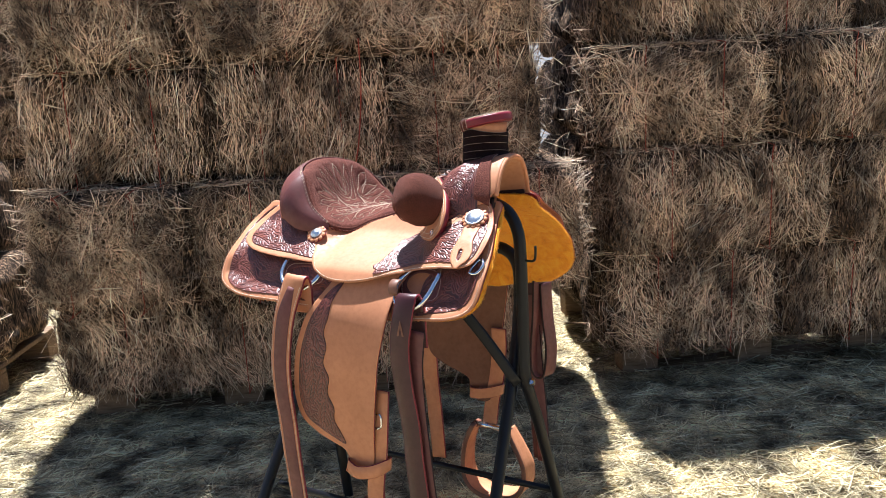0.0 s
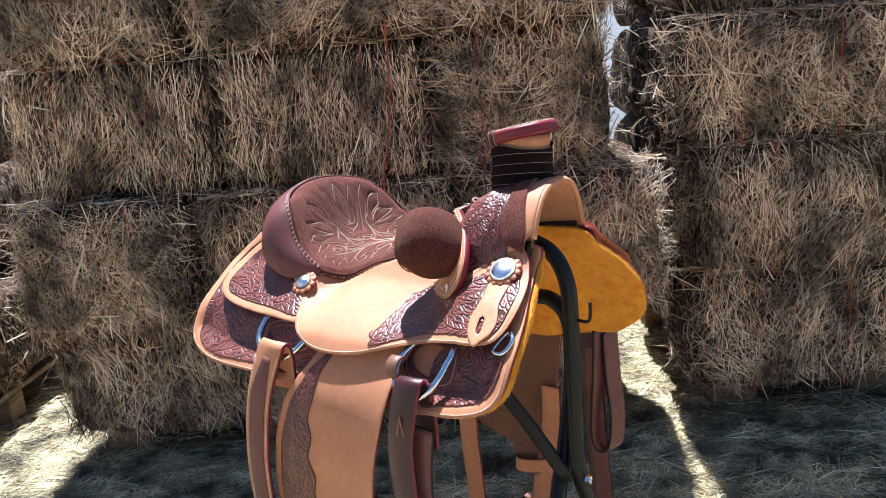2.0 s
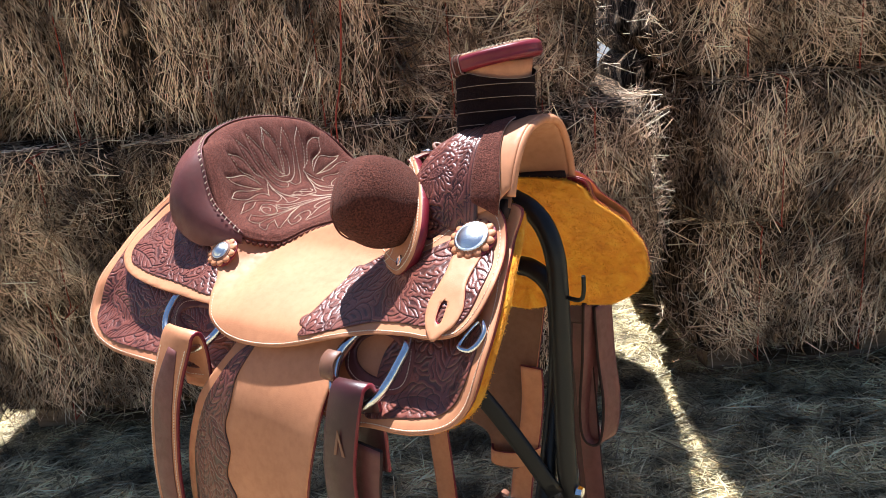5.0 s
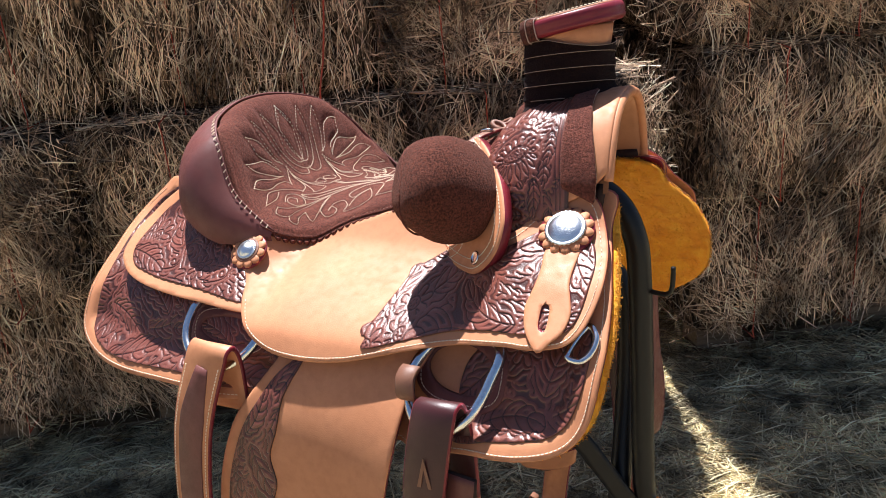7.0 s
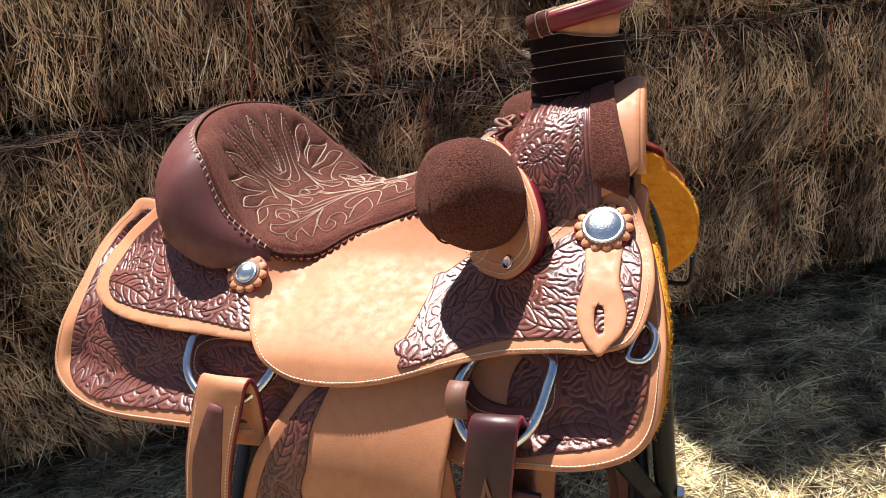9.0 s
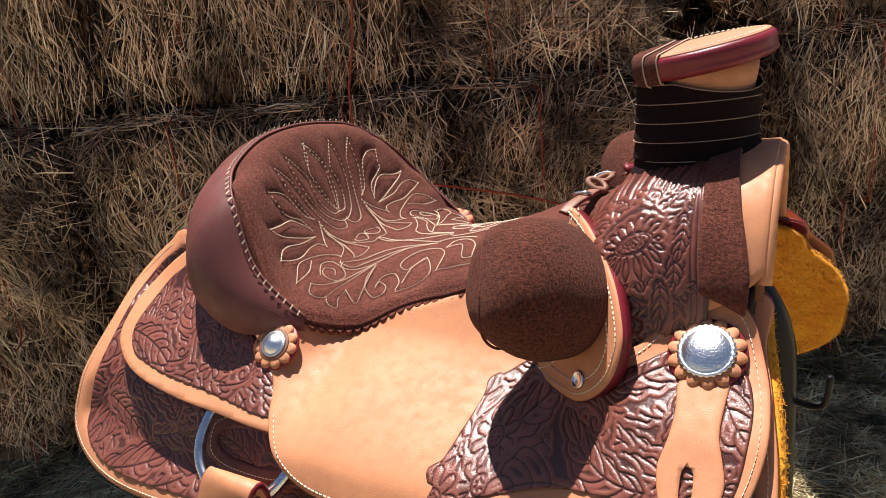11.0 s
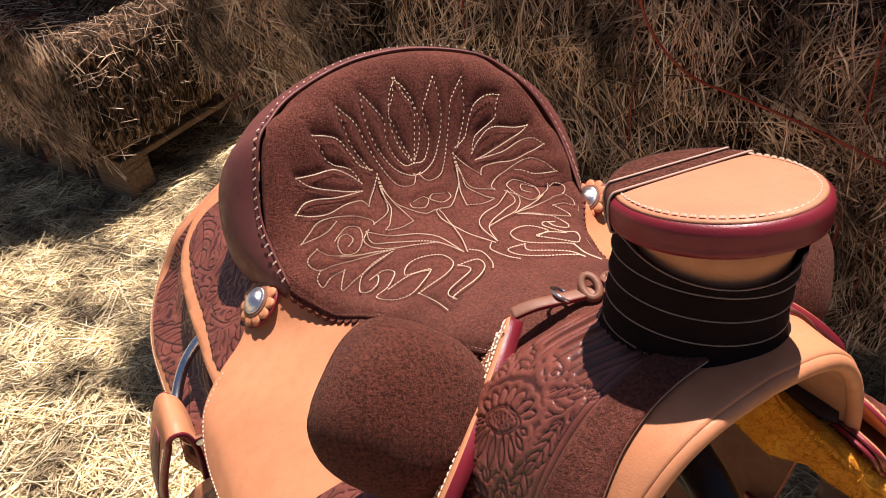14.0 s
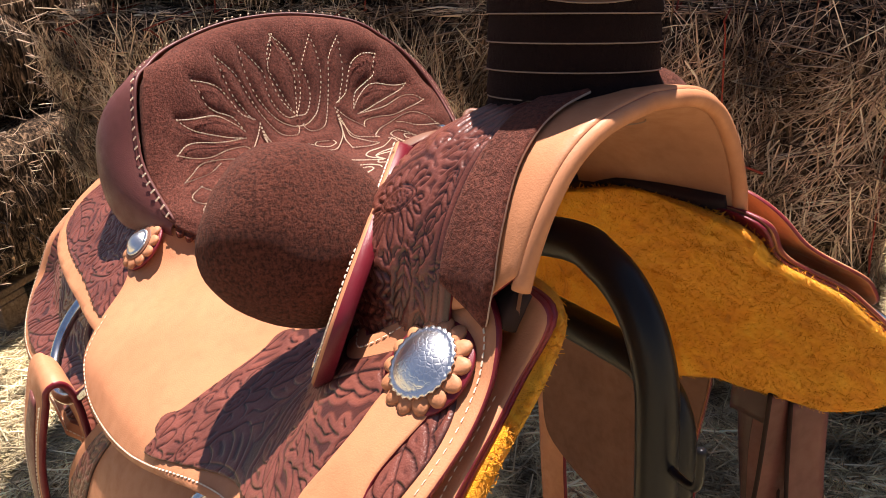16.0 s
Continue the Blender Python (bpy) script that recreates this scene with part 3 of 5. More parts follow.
def pallet(x0, x1, y0, y1, yaw, label):
    thing = new("pallet")
    thing.matrix_world = pose(x0, y0, 0, 0, 0, yaw)
    L, D = x1 - x0, y1 - y0

    def board(name, a, b, c, d, e, f):
        bm = bmesh.new()
        bmesh.ops.create_cube(bm, size=1)
        bmesh.ops.scale(bm, vec=(b - a, d - c, f - e), verts=bm.verts)
        bmesh.ops.translate(bm, vec=((a + b) / 2, (c + d) / 2, (e + f) / 2), verts=bm.verts)
        bmesh.ops.bevel(bm, geom=bm.edges[:], offset=0.003, segments=1, affect="EDGES")
        part(name, bm, M_WOOD, thing)
    for k in range(3):
        y = (D - 0.09) * k / 2
        for i in range(4):
            x = (L - 0.14) * i / 3
            board("block", x, x + 0.14, y, y + 0.09, 0.022, 0.098)
        board("runner", 0, L, y, y + 0.09, 0.0, 0.022)
        board("stringer", 0, L, y, y + 0.09, 0.098, 0.118)
    for k in range(7):
        x = (L - 0.1) * k / 6
        board("deck_board", x, x + 0.1, -0.005, D + 0.005, 0.118, 0.138)
    return tagged(thing, label, "pallet")


def build_place():
    # ground: one sheet, uneven near, flat far
    xs = np.r_[-400, -120, -40, -15, np.arange(-6, 6.01, 0.1), 15, 40, 120, 400]
    ys = np.r_[-400, -100, -30, -8, np.arange(-2, 7.01, 0.1), 12, 25, 60, 150, 600]
    vs = [(x, y, (0.006 * fbm(x * 3, y * 3, 0.5) + 0.01 * fbm(x * 0.9, y * 0.9, 3)) if abs(x) < 6.1 and -2.1 < y < 7.1 else 0.0) for y in ys for x in xs]
    w = len(xs)
    fc = [(j * w + i, j * w + i + 1, (j + 1) * w + i + 1, (j + 1) * w + i) for j in range(len(ys) - 1) for i in range(w - 1)]
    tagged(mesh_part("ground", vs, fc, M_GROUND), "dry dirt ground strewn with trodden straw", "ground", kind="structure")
    rng = np.random.default_rng(5)
    n = 150000
    bx, by = np.clip(rng.normal(-0.1, 1.2, n), -4.5, 4.5), np.clip(rng.normal(2.5, 0.65, n), -0.6, 5.0)
    clump = np.array([fbm(x * 2.2, y * 2.2, 8) for x, y in zip(bx, by)])
    keep = rng.random(n) < np.clip(0.75 + 0.5 * clump, 0.25, 1)
    bx, by = bx[keep], by[keep]
    n = len(bx)
    ang = rng.uniform(0, math.pi, n)
    base = np.stack([bx, by, 0.004 + 0.016 * rng.random(n) ** 2 + np.array([0.006 * fbm(x * 3, y * 3, 0.5) + 0.01 * fbm(x * 0.9, y * 0.9, 3) for x, y in zip(bx, by)])], 1)
    al = np.stack([np.cos(ang), np.sin(ang), rng.normal(0, 0.12, n)], 1)
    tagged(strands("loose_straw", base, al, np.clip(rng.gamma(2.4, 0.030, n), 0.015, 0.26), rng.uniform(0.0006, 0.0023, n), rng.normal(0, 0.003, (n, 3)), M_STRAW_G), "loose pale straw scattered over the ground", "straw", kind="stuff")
    pallet(-1.33, 0.2, 2.95, 4.0, 5, "weathered wooden pallet under stacked hay bales")
    pallet(0.62, 2.15, 3.13, 4.0, 8.5, "weathered wooden pallet under stacked hay bales")
    pallet(-2.72, -1.80, 2.72, 3.7, 0, "weathered wooden pallet with hay bales on it, in sun")
    # stack beside the open side
    b = lambda *a, **k: bale(*a, **k)
    b(-1.39, -0.50, 0.12, 0.47, 2.83, 0.46, 4, 11, 0.35)
    b(-0.49, 0.30, 0.12, 0.47, 2.90, 0.46, 3, 12, 0.35)
    b(-1.41, -0.88, 0.46, 0.86, 2.74, 0.92, 1, 13, 0.95, 1.2, 5200)
    b(-0.87, -0.12, 0.46, 0.86, 2.80, 0.46, 2, 14, 0.45)
    b(-0.11, 0.435, 0.46, 0.86, 2.80, 0.68, 1, 15, 0.7, 1.1, 5200)
    b(-1.40, -0.775, 0.86, 1.24, 2.84, 0.46, 0, 16, 0.15)
    b(-0.775, -0.175, 0.86, 1.245, 2.85, 0.46, 0, 17, 0.1)
    b(-0.165, 0.305, 0.86, 1.25, 2.86, 0.92, 0, 18, 1.0, 1.5, 5200)
    b(-1.37, -0.84, 1.24, 1.65, 2.82, 0.92, 0, 19, 0.9, 1.3, 5200)
    b(-0.81, 0.31, 1.24, 1.65, 2.82, 0.46, 1, 20, 0.8, 1.5)
    for k in range(4):
        b(-1.36, -0.42, (0.12, 0.46, 0.86, 1.24, 1.65)[k], (0.46, 0.86, 1.24, 1.65, 2.05)[k], 3.38 if k in (0, 3, 4) else 3.72, 0.46, 0, 60 + k, 0.4, 1, 500)
    for k in range(4):
        if k != 1:
            b(-0.40, 0.29, (0.12, 0.46, 0.86, 1.24, 1.65)[k], (0.46, 0.86, 1.24, 1.65, 2.05)[k], 3.40 if k in (0, 3, 4) else 3.78, 0.46, 0, 70 + k, 0.4, 1, 500)
        b(0.475, 1.4, (0.137, 0.51, 0.88, 1.24, 1.62)[k], (0.51, 0.88, 1.24, 1.62, 2.0)[k], 3.52, 0.46, 8, 80 + k, 0.4, 1, 400)
    b(-0.39, 0.30, 0.46, 0.875, 4.20, 0.46, 2, 39, 0.5, 1, 2500)
    b(-0.39, 0.28, 0.12, 0.46, 4.20, 0.46, 0, 40, 0.5, 1, 500)
    b(-0.10, 0.28, 0.46, 0.87, 3.80, 0.42, 0, 45, 0.6, 1.1, 4000)
    b(-0.10, 0.27, 0.12, 0.46, 3.88, 0.32, 0, 46, 0.6, 1.1, 600)
    for k in range(4):
        b(0.49 + 0.02 * (k % 2), 1.4, (0.0, 0.40, 0.78, 1.16)[k], (0.40, 0.78, 1.16, 1.56)[k], 4.25, 0.6, 8, 90 + k, 0.5, 1, 700)
    # stack across the gap
    b(0.50, 1.12, 0.137, 0.51, 2.96, 0.46, 8, 31, 0.55, 1.1)
    b(1.14, 2.05, 0.137, 0.51, 3.07, 0.46, 8, 32, 0.1)
    b(0.49, 1.30, 0.51, 0.88, 2.95, 0.46, 8, 33, 0.45)
    b(1.32, 2.2, 0.51, 0.88, 3.06, 0.46, 8, 34, 0.5)
    b(0.475, 1.08, 0.88, 1.23, 2.96, 0.46, 5, 35, 0.75, 1.2)
    b(1.10, 2.0, 0.88, 1.24, 3.04, 0.46, 8, 36, 0.25)
    b(0.48, 1.40, 1.22, 1.62, 3.05, 0.46, 8, 37, 0.3)
    b(1.42, 2.3, 1.24, 1.62, 3.26, 0.46, 8, 38, 0.3)
    # stack off to the side, in sun
    b(-2.70, -1.775, 0.13, 0.52, 2.66, 1.0, 0, 41, 0.5)
    b(-2.70, -1.88, 0.52, 0.88, 2.86, 0.9, 0, 42, 0.5)
    b(-2.90, -1.97, 0.88, 1.26, 3.0, 0.9, 0, 43, 0.5)
    b(-2.90, -2.0, 1.26, 1.64, 3.0, 0.9, 0, 44, 0.5)
    for k in range(5):
        b(-3.3, -2.15 - 0.05 * (k % 2), 0.36 * k, 0.36 + 0.36 * k, 5.3, 0.9, 4, 47 + k, 0.6, 1, 1500, "sunlit hay bale on the ground behind the stacks")
    # loose cord that hangs over the stack
    p = [(-0.265, 2.82, 1.30), (-0.268, 2.82, 1.14), (-0.285, 2.805, 0.98), (-0.30, 2.765, 0.885), (-0.29, 2.76, 0.80), (-0.22, 2.765, 0.72), (-0.12, 2.77, 0.69), (0.0, 2.77, 0.66), (0.12, 2.77, 0.62)]
    tagged(tube("baling_twine", catmull(p, 8, False), 0.0022, M_TWINE, None, "", 6), "loose red baling twine hanging over stacked hay bales", "twine")


build_place()

# ---- the saddle: x forward, y to its left, z up from the ground below it ----
saddle = new("western_saddle")
saddle.matrix_world = pose(-0.2938, 2.0339, 0.0023, -4.07, 0, -29.48)
tagged(saddle, "tan and brown western saddle with tooled skirts and suede seat", "saddle")

_pz = np.array([0.30, 0.60, 0.67, 0.71, 0.75, 0.79, 0.82, 0.85, 0.87, 0.90, 0.95, 1.00])
_py = np.array([0.305, 0.303, 0.298, 0.283, 0.255, 0.236, 0.215, 0.182, 0.159, 0.132, 0.100, 0.067])
_fz = np.linspace(0.3, 1.0, 701)
_fy = np.interp(_fz, _pz, _py)
for _ in range(3):
    _fy = np.convolve(np.pad(_fy, 12, mode="reflect", reflect_type="odd"), np.ones(25) / 25, "valid")
_ds = np.r_[0, np.cumsum(np.hypot(np.diff(_fz), np.diff(_fy)))]
_S = _ds[-1] - _ds


def to_s(z):
    return np.interp(z, _fz, _S)


def to_z(s):
    return np.interp(s, _S[::-1], _fz[::-1])


def ease(a):
    a = np.clip(a, 0, 1)
    return a * a * (3 - 2 * a)


def side(sg):
    """Maps (x, s) on a flank of the saddle to space; s is measured down the flank."""
    def mp(q, off):
        x, z = q[:, 0], to_z(q[:, 1])
        front = ease((x - 0.35) / 0.09)
        y = np.interp(z, _fz, _fy) - 1.3 * np.clip(-0.06 - x, 0, 1) ** 2 + front * (0.026 * ease((0.915 - z) / 0.05) - 0.013)
        y = y - 0.018 * ease((0.16 - x) / 0.10) * ease((z - 0.79) / 0.06) - 0.016 * ease((-0.03 - x) / 0.05) * ease((z - 0.84) / 0.04)
        y = y - 0.060 * ease((x - 0.06) / 0.06) * ease((0.40 - x) / 0.10) * ease((z - 0.795) / 0.075)
        y = y - 0.022 * np.clip((x - 0.08) / 0.03, 0, 1) * np.clip((0.335 - x) / 0.03, 0, 1) * np.clip((0.76 - z) / 0.05, 0, 1)
        if sg > 0:
            z = z - 0.022 * np.clip((0.80 - z) / 0.08, 0, 1) * np.clip((0.50 - x) / 0.06, 0, 1)
        return np.stack([x, sg * (y + off * 1.1), z], 1)
    return mp


def xs(pts):
    """Outline in (x, height) to (x, s)."""
    p = np.array(pts, float)
    return np.stack([p[:, 0], to_s(p[:, 1])], 1)


SKIRT = [(-0.129, 0.914), (-0.160, 0.899), (-0.186, 0.870), (-0.184, 0.840), (-0.183, 0.810), (-0.185, 0.782), (-0.184, 0.758), (-0.171, 0.743), (-0.145, 0.732), (-0.108, 0.724), (-0.062, 0.720), (-0.001, 0.719), (0.071, 0.717), (0.143, 0.707), (0.222, 0.706), (0.303, 0.705), (0.385, 0.718), (0.419, 0.722), (0.446, 0.726), (0.469, 0.732), (0.487, 0.741), (0.499, 0.755), (0.505, 0.774), (0.507, 0.801), (0.507, 0.822), (0.503, 0.846), (0.497, 0.866), (0.488, 0.886), (0.478, 0.906), (0.475, 0.935), (0.430, 0.935), (0.385, 0.900), (0.320, 0.868), (0.250, 0.862), (0.150, 0.855), (0.070, 0.855), (0.000, 0.890)]
SKIRT_CARVE_R = [(-0.122, 0.904), (-0.152, 0.888), (-0.168, 0.866), (-0.166, 0.839), (-0.162, 0.812), (-0.161, 0.786), (-0.159, 0.762), (-0.146, 0.748), (-0.118, 0.738), (-0.082, 0.733), (-0.035, 0.732), (0.018, 0.732), (0.104, 0.726), (0.157, 0.725), (0.162, 0.762), (0.083, 0.800), (-0.006, 0.816), (-0.098, 0.841), (-0.119, 0.880)]
SKIRT_CARVE_F = [(0.371, 0.727), (0.412, 0.735), (0.442, 0.741), (0.465, 0.747), (0.482, 0.759), (0.490, 0.777), (0.494, 0.800), (0.494, 0.821), (0.485, 0.837), (0.455, 0.824), (0.394, 0.811), (0.367, 0.789), (0.361, 0.755)]
REAR_JOCKEY = [(-0.083, 0.920), (-0.098, 0.912), (-0.127, 0.890), (-0.145, 0.867), (-0.146, 0.852), (-0.140, 0.838), (-0.127, 0.830), (-0.103, 0.822), (-0.069, 0.816), (-0.019, 0.811), (0.026, 0.809), (0.085, 0.806), (0.132, 0.807), (0.119, 0.829), (0.076, 0.862), (0.020, 0.885), (-0.028, 0.913)]
REAR_CARVE = [(-0.083, 0.901), (-0.104, 0.890), (-0.119, 0.875), (-0.124, 0.851), (-0.118, 0.840), (-0.106, 0.833), (-0.089, 0.829), (-0.046, 0.824), (0.004, 0.821), (0.044, 0.818), (0.089, 0.815), (0.076, 0.834), (0.026, 0.861), (-0.024, 0.884)]
SEAT_JOCKEY = [(0.035, 0.854), (0.043, 0.846), (0.055, 0.842), (0.066, 0.840), (0.076, 0.830), (0.084, 0.817), (0.097, 0.804), (0.114, 0.791), (0.136, 0.781), (0.163, 0.776), (0.201, 0.776), (0.239, 0.781), (0.268, 0.788), (0.303, 0.798), (0.342, 0.807), (0.382, 0.815), (0.416, 0.820), (0.440, 0.821), (0.461, 0.824), (0.476, 0.829), (0.486, 0.839), (0.492, 0.854), (0.494, 0.872), (0.489, 0.891), (0.479, 0.909), (0.469, 0.928), (0.456, 0.939), (0.441, 0.944), (0.427, 0.942), (0.416, 0.933), (0.399, 0.913), (0.384, 0.901), (0.375, 0.900), (0.330, 0.902), (0.280, 0.903), (0.250, 0.903), (0.220, 0.901), (0.193, 0.892), (0.168, 0.884), (0.141, 0.878), (0.113, 0.874), (0.088, 0.876), (0.066, 0.877), (0.048, 0.872), (0.040, 0.866)]
JOCKEY_CARVE = [(0.262, 0.797), (0.261, 0.806), (0.255, 0.807), (0.251, 0.812), (0.255, 0.815), (0.260, 0.818), (0.264, 0.830), (0.268, 0.845), (0.266, 0.852), (0.273, 0.856), (0.279, 0.857), (0.310, 0.874), (0.348, 0.881), (0.380, 0.889), (0.400, 0.898), (0.416, 0.905), (0.441, 0.909), (0.467, 0.902), (0.480, 0.887), (0.482, 0.868), (0.479, 0.847), (0.467, 0.836), (0.432, 0.832), (0.395, 0.829), (0.355, 0.821), (0.325, 0.813), (0.295, 0.805)]
LATCH = [(0.445, 0.906), (0.430, 0.904), (0.427, 0.891), (0.430, 0.880), (0.430, 0.868), (0.427, 0.855), (0.428, 0.848), (0.432, 0.839), (0.440, 0.830), (0.452, 0.822), (0.461, 0.830), (0.470, 0.838), (0.473, 0.850), (0.469, 0.861), (0.463, 0.873), (0.462, 0.884), (0.462, 0.896), (0.457, 0.904)]
SLOT = [(0.445, 0.844), (0.444, 0.854), (0.447, 0.857), (0.452, 0.854), (0.454, 0.841), (0.452, 0.837), (0.447, 0.839)]


def sewn_panel(sg, name, outline, off, th, parent, label, mats, sew=0.006, carve=None, seed=0, size=0.014, skip=None, step=0.004, hole=None, mp=None):
    mp = mp or side(sg)
    o = catmull(xs(outline), 6)
    ob = panel(name, o, mp, off, th, mats, parent, label, step, 0.004, sg < 0, hole=None if hole is None else catmull(xs(hole), 4))
    if sew:
        c = inset(resample(o, 0.003), sew)
        z = to_z(c[:, 1])
        ok = np.ones(len(c), bool) if skip is None else ~skip(c[:, 0], z)
        run = np.where(ok)[0]
        for grp in np.split(run, np.where(np.diff(run) > 1)[0] + 1):
            if len(grp) > 4:
                stitches("stitching", c[grp], mp, off + th + 0.0005, ob, label="cream stitching")
    for i, cv in enumerate(carve or []):
        co = catmull(xs(cv), 6)
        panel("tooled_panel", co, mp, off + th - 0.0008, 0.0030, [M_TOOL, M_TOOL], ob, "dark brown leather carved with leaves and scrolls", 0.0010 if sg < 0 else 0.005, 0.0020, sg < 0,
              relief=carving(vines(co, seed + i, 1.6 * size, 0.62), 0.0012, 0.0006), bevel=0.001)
    return ob


def flower(mp, x, z, off, r_disc, r_leaf, parent_name, parent, sg, lobes=12, label=""):
    """A concho: scalloped leather rosette below an engraved silver dome."""
    q = xs([(x, z)])
    c = mp(q, np.array([off]))[0]
    e = np.array([[0.004, 0.0]]), np.array([[0.0, 0.004]])
    u = np.cross(mp(q + e[0], np.array([off]))[0] - c, mp(q + e[1], np.array([off]))[0] - c)
    u = u if u[1] * sg > 0 else -u
    m = Matrix.Translation(c) @ Vector(u).to_track_quat("Z", "Y").to_matrix().to_4x4()

    def lob(a, r):
        return 1 + 0.24 * (abs(math.cos(a * lobes / 2)) ** 0.6 - 0.85) if r > r_leaf * 0.62 else 1
    R = r_leaf
    k = 1.03
    ob = lathe(parent_name, [(R * 0.3, 0.0), (R * 0.98, 0.0), (R, 0.0015), (R * 0.985, 0.003), (R * 0.80, 0.0042), (R * 0.3, 0.0042)], M_TAN, parent, label, 14 * lobes, m, lob)
    lathe("rosette_back", [(R * 0.3, -0.0015), (R * k, -0.0015), (R * k * 1.01, -0.0003), (R * k * 0.99, 0.0008), (R * 0.3, 0.0008)], M_BURG, ob, "burgundy leather backing", 72, m)
    lathe("rosette_edge", [(R * 0.3, 0.0040), (R * 0.68, 0.0040), (R * 0.70, 0.0047), (R * 0.67, 0.0052), (R * 0.3, 0.0052)], M_TAN_DK, ob, "brown inner ring", 96, m, lambda a, r: 1 + 0.05 * math.cos(a * lobes) if r > R * 0.7 else 1)
    r = r_disc

    def tooth(a, q):
        return 1 + 0.03 * math.cos(a * 28) if q > r * 0.9 else 1
    lathe("disc", [(r * 0.4, 0.0050), (r, 0.0050), (r, 0.0064), (r * 0.90, 0.0070), (r * 0.86, 0.0066), (r * 0.80, 0.0078), (r * 0.55, 0.0104), (r * 0.25, 0.0118), (r * 0.05, 0.0121)], M_SILVER, ob, "engraved silver dome", 112, m, tooth)
    return ob


def ring(name, pts, r, parent, label, flat=1.0):
    return tube(name, catmull(pts, 6), r, M_STEEL, parent, label, 10, True, flat)


def flank(sg):
    outer = side(sg)
    border = catmull(xs(SKIRT), 6)

    def mp(q, off):
        """The skirt lies deeper behind its border, under the jockeys."""
        if sg > 0:
            return outer(q, off)
        d = near(q, [np.vstack([border, border[:1]])]) * inside(q, border)
        return outer(q, np.asarray(off) - 0.016 * ease((d - 0.012) / 0.03))
    # skirt with its fleece lining
    sk = sewn_panel(sg, "skirt", SKIRT, -0.008, 0.005, saddle, "natural leather skirt with dark tooled middle and sewn border", [M_TAN, M_BURG], 0.006, [SKIRT_CARVE_R, SKIRT_CARVE_F], 5, 0.0215, lambda x, z: z > 0.9, mp=mp)
    o = catmull(xs(SKIRT), 6)
    lining = panel("skirt_backing", inset(resample(o, 0.004), 0.001), mp, -0.0125, 0.004, [M_BURG, M_BURG], sk, "dark red skirt edge", 0.012, 0.006, sg < 0)
    rng = np.random.default_rng(31 + sg)

    def wool(q):
        return np.zeros(len(q)), np.ones(len(q))
    fo = catmull(xs(SKIRT[2:29] + [(0.470, 0.926), (0.44, 0.934), (0.36, 0.930), (0.29, 0.913), (0.22, 0.89), (0.15, 0.865), (0.05, 0.86), (-0.02, 0.88), (-0.07, 0.91)]), 6)
    fo = inset(resample(fo, 0.004), -0.002)
    fl = panel("fleece_lining", fo, mp, -0.0245, 0.0115, [M_FLEECE, M_FLEECE], sk, "orange dyed fleece lining", 0.008, 0.004, sg < 0, bevel=0.004)
    # wool tufts on the inner face and along the edge
    lo, hi = fo.min(0), fo.max(0)
    q = np.stack([rng.uniform(lo[0], hi[0], 16000), rng.uniform(lo[1], hi[1], 16000)], 1)
    q = q[inside(q, fo)]
    edge = resample(fo, 0.0012)
    q = np.vstack([q, edge, edge])
    n = len(q)
    off = np.full(n, -0.025)
    off[-2 * len(edge):] = -0.013 - 0.011 * rng.random(2 * len(edge))
    base = mp(q, off)
    inn = mp(q, off - 0.01) - base
    d = inn * 60 + rng.normal(0, 0.7, (n, 3))
    cen = np.array([0.2, to_s(0.86)])
    outw = np.zeros((n, 3))
    outw[-2 * len(edge):] = (mp(q + 0.02 * (q - cen) / (np.linalg.norm(q - cen, axis=1)[:, None] + 1e-9), off) - base)[-2 * len(edge):]
    d += outw * 60
    strands("wool", base, d, rng.uniform(0.002, 0.0065, n), rng.uniform(0.0002, 0.00042, n), rng.normal(0, 0.0015, (n, 3)), M_FLEECE, fl, "short orange wool")
    # rigging plates and dees
    for nm, c, w, h in (("rear_rigging_plate", (0.062, 0.776), 0.058, 0.026), ("front_rigging_plate", (0.362, 0.779), 0.052, 0.034)):
        a = np.linspace(0, 2 * math.pi, 24, endpoint=False)
        e = [(c[0] + w * math.copysign(abs(math.cos(t)) ** 0.7, math.cos(t)), c[1] + h * math.copysign(abs(math.sin(t)) ** 0.7, math.sin(t))) for t in a]
        hole = [(c[0] + (w - 0.014) * math.cos(t), c[1] + (h - 0.012) * math.sin(t)) for t in a]
        pl = panel(nm, catmull(xs(e), 3), mp, -0.0028, 0.0035, [M_BROWN, M_BROWN], sk, "dark brown sewn rigging plate", 0.005, 0.003, sg < 0, hole=catmull(xs(hole), 3))
        stitches("stitching", inset(resample(catmull(xs(e), 3), 0.003), 0.006), mp, 0.0008, pl)
    for nm, pts in (("rear_dee", [(0.022, 0.812), (0.014, 0.79), (0.024, 0.768), (0.055, 0.752), (0.09, 0.755), (0.114, 0.773), (0.118, 0.80), (0.07, 0.822)]),
                    ("front_dee", [(0.405, 0.812), (0.404, 0.785), (0.393, 0.758), (0.37, 0.742), (0.34, 0.742), (0.322, 0.76), (0.32, 0.79), (0.36, 0.825)])):
        q = xs(pts)
        z = np.array([p[1] for p in pts])
        ring(nm, outer(q, -0.001 + 0.30 * np.clip(0.80 - z, 0, 1)), 0.0054, sk, "bright steel rigging dee")
    fr = outer(xs([(0.486, 0.838), (0.496, 0.833), (0.497, 0.825), (0.493, 0.817), (0.485, 0.813), (0.474, 0.817)]), np.full(6, 0.001))
    ring("breast_collar_dee", fr, 0.0032, sk, "small steel dee")
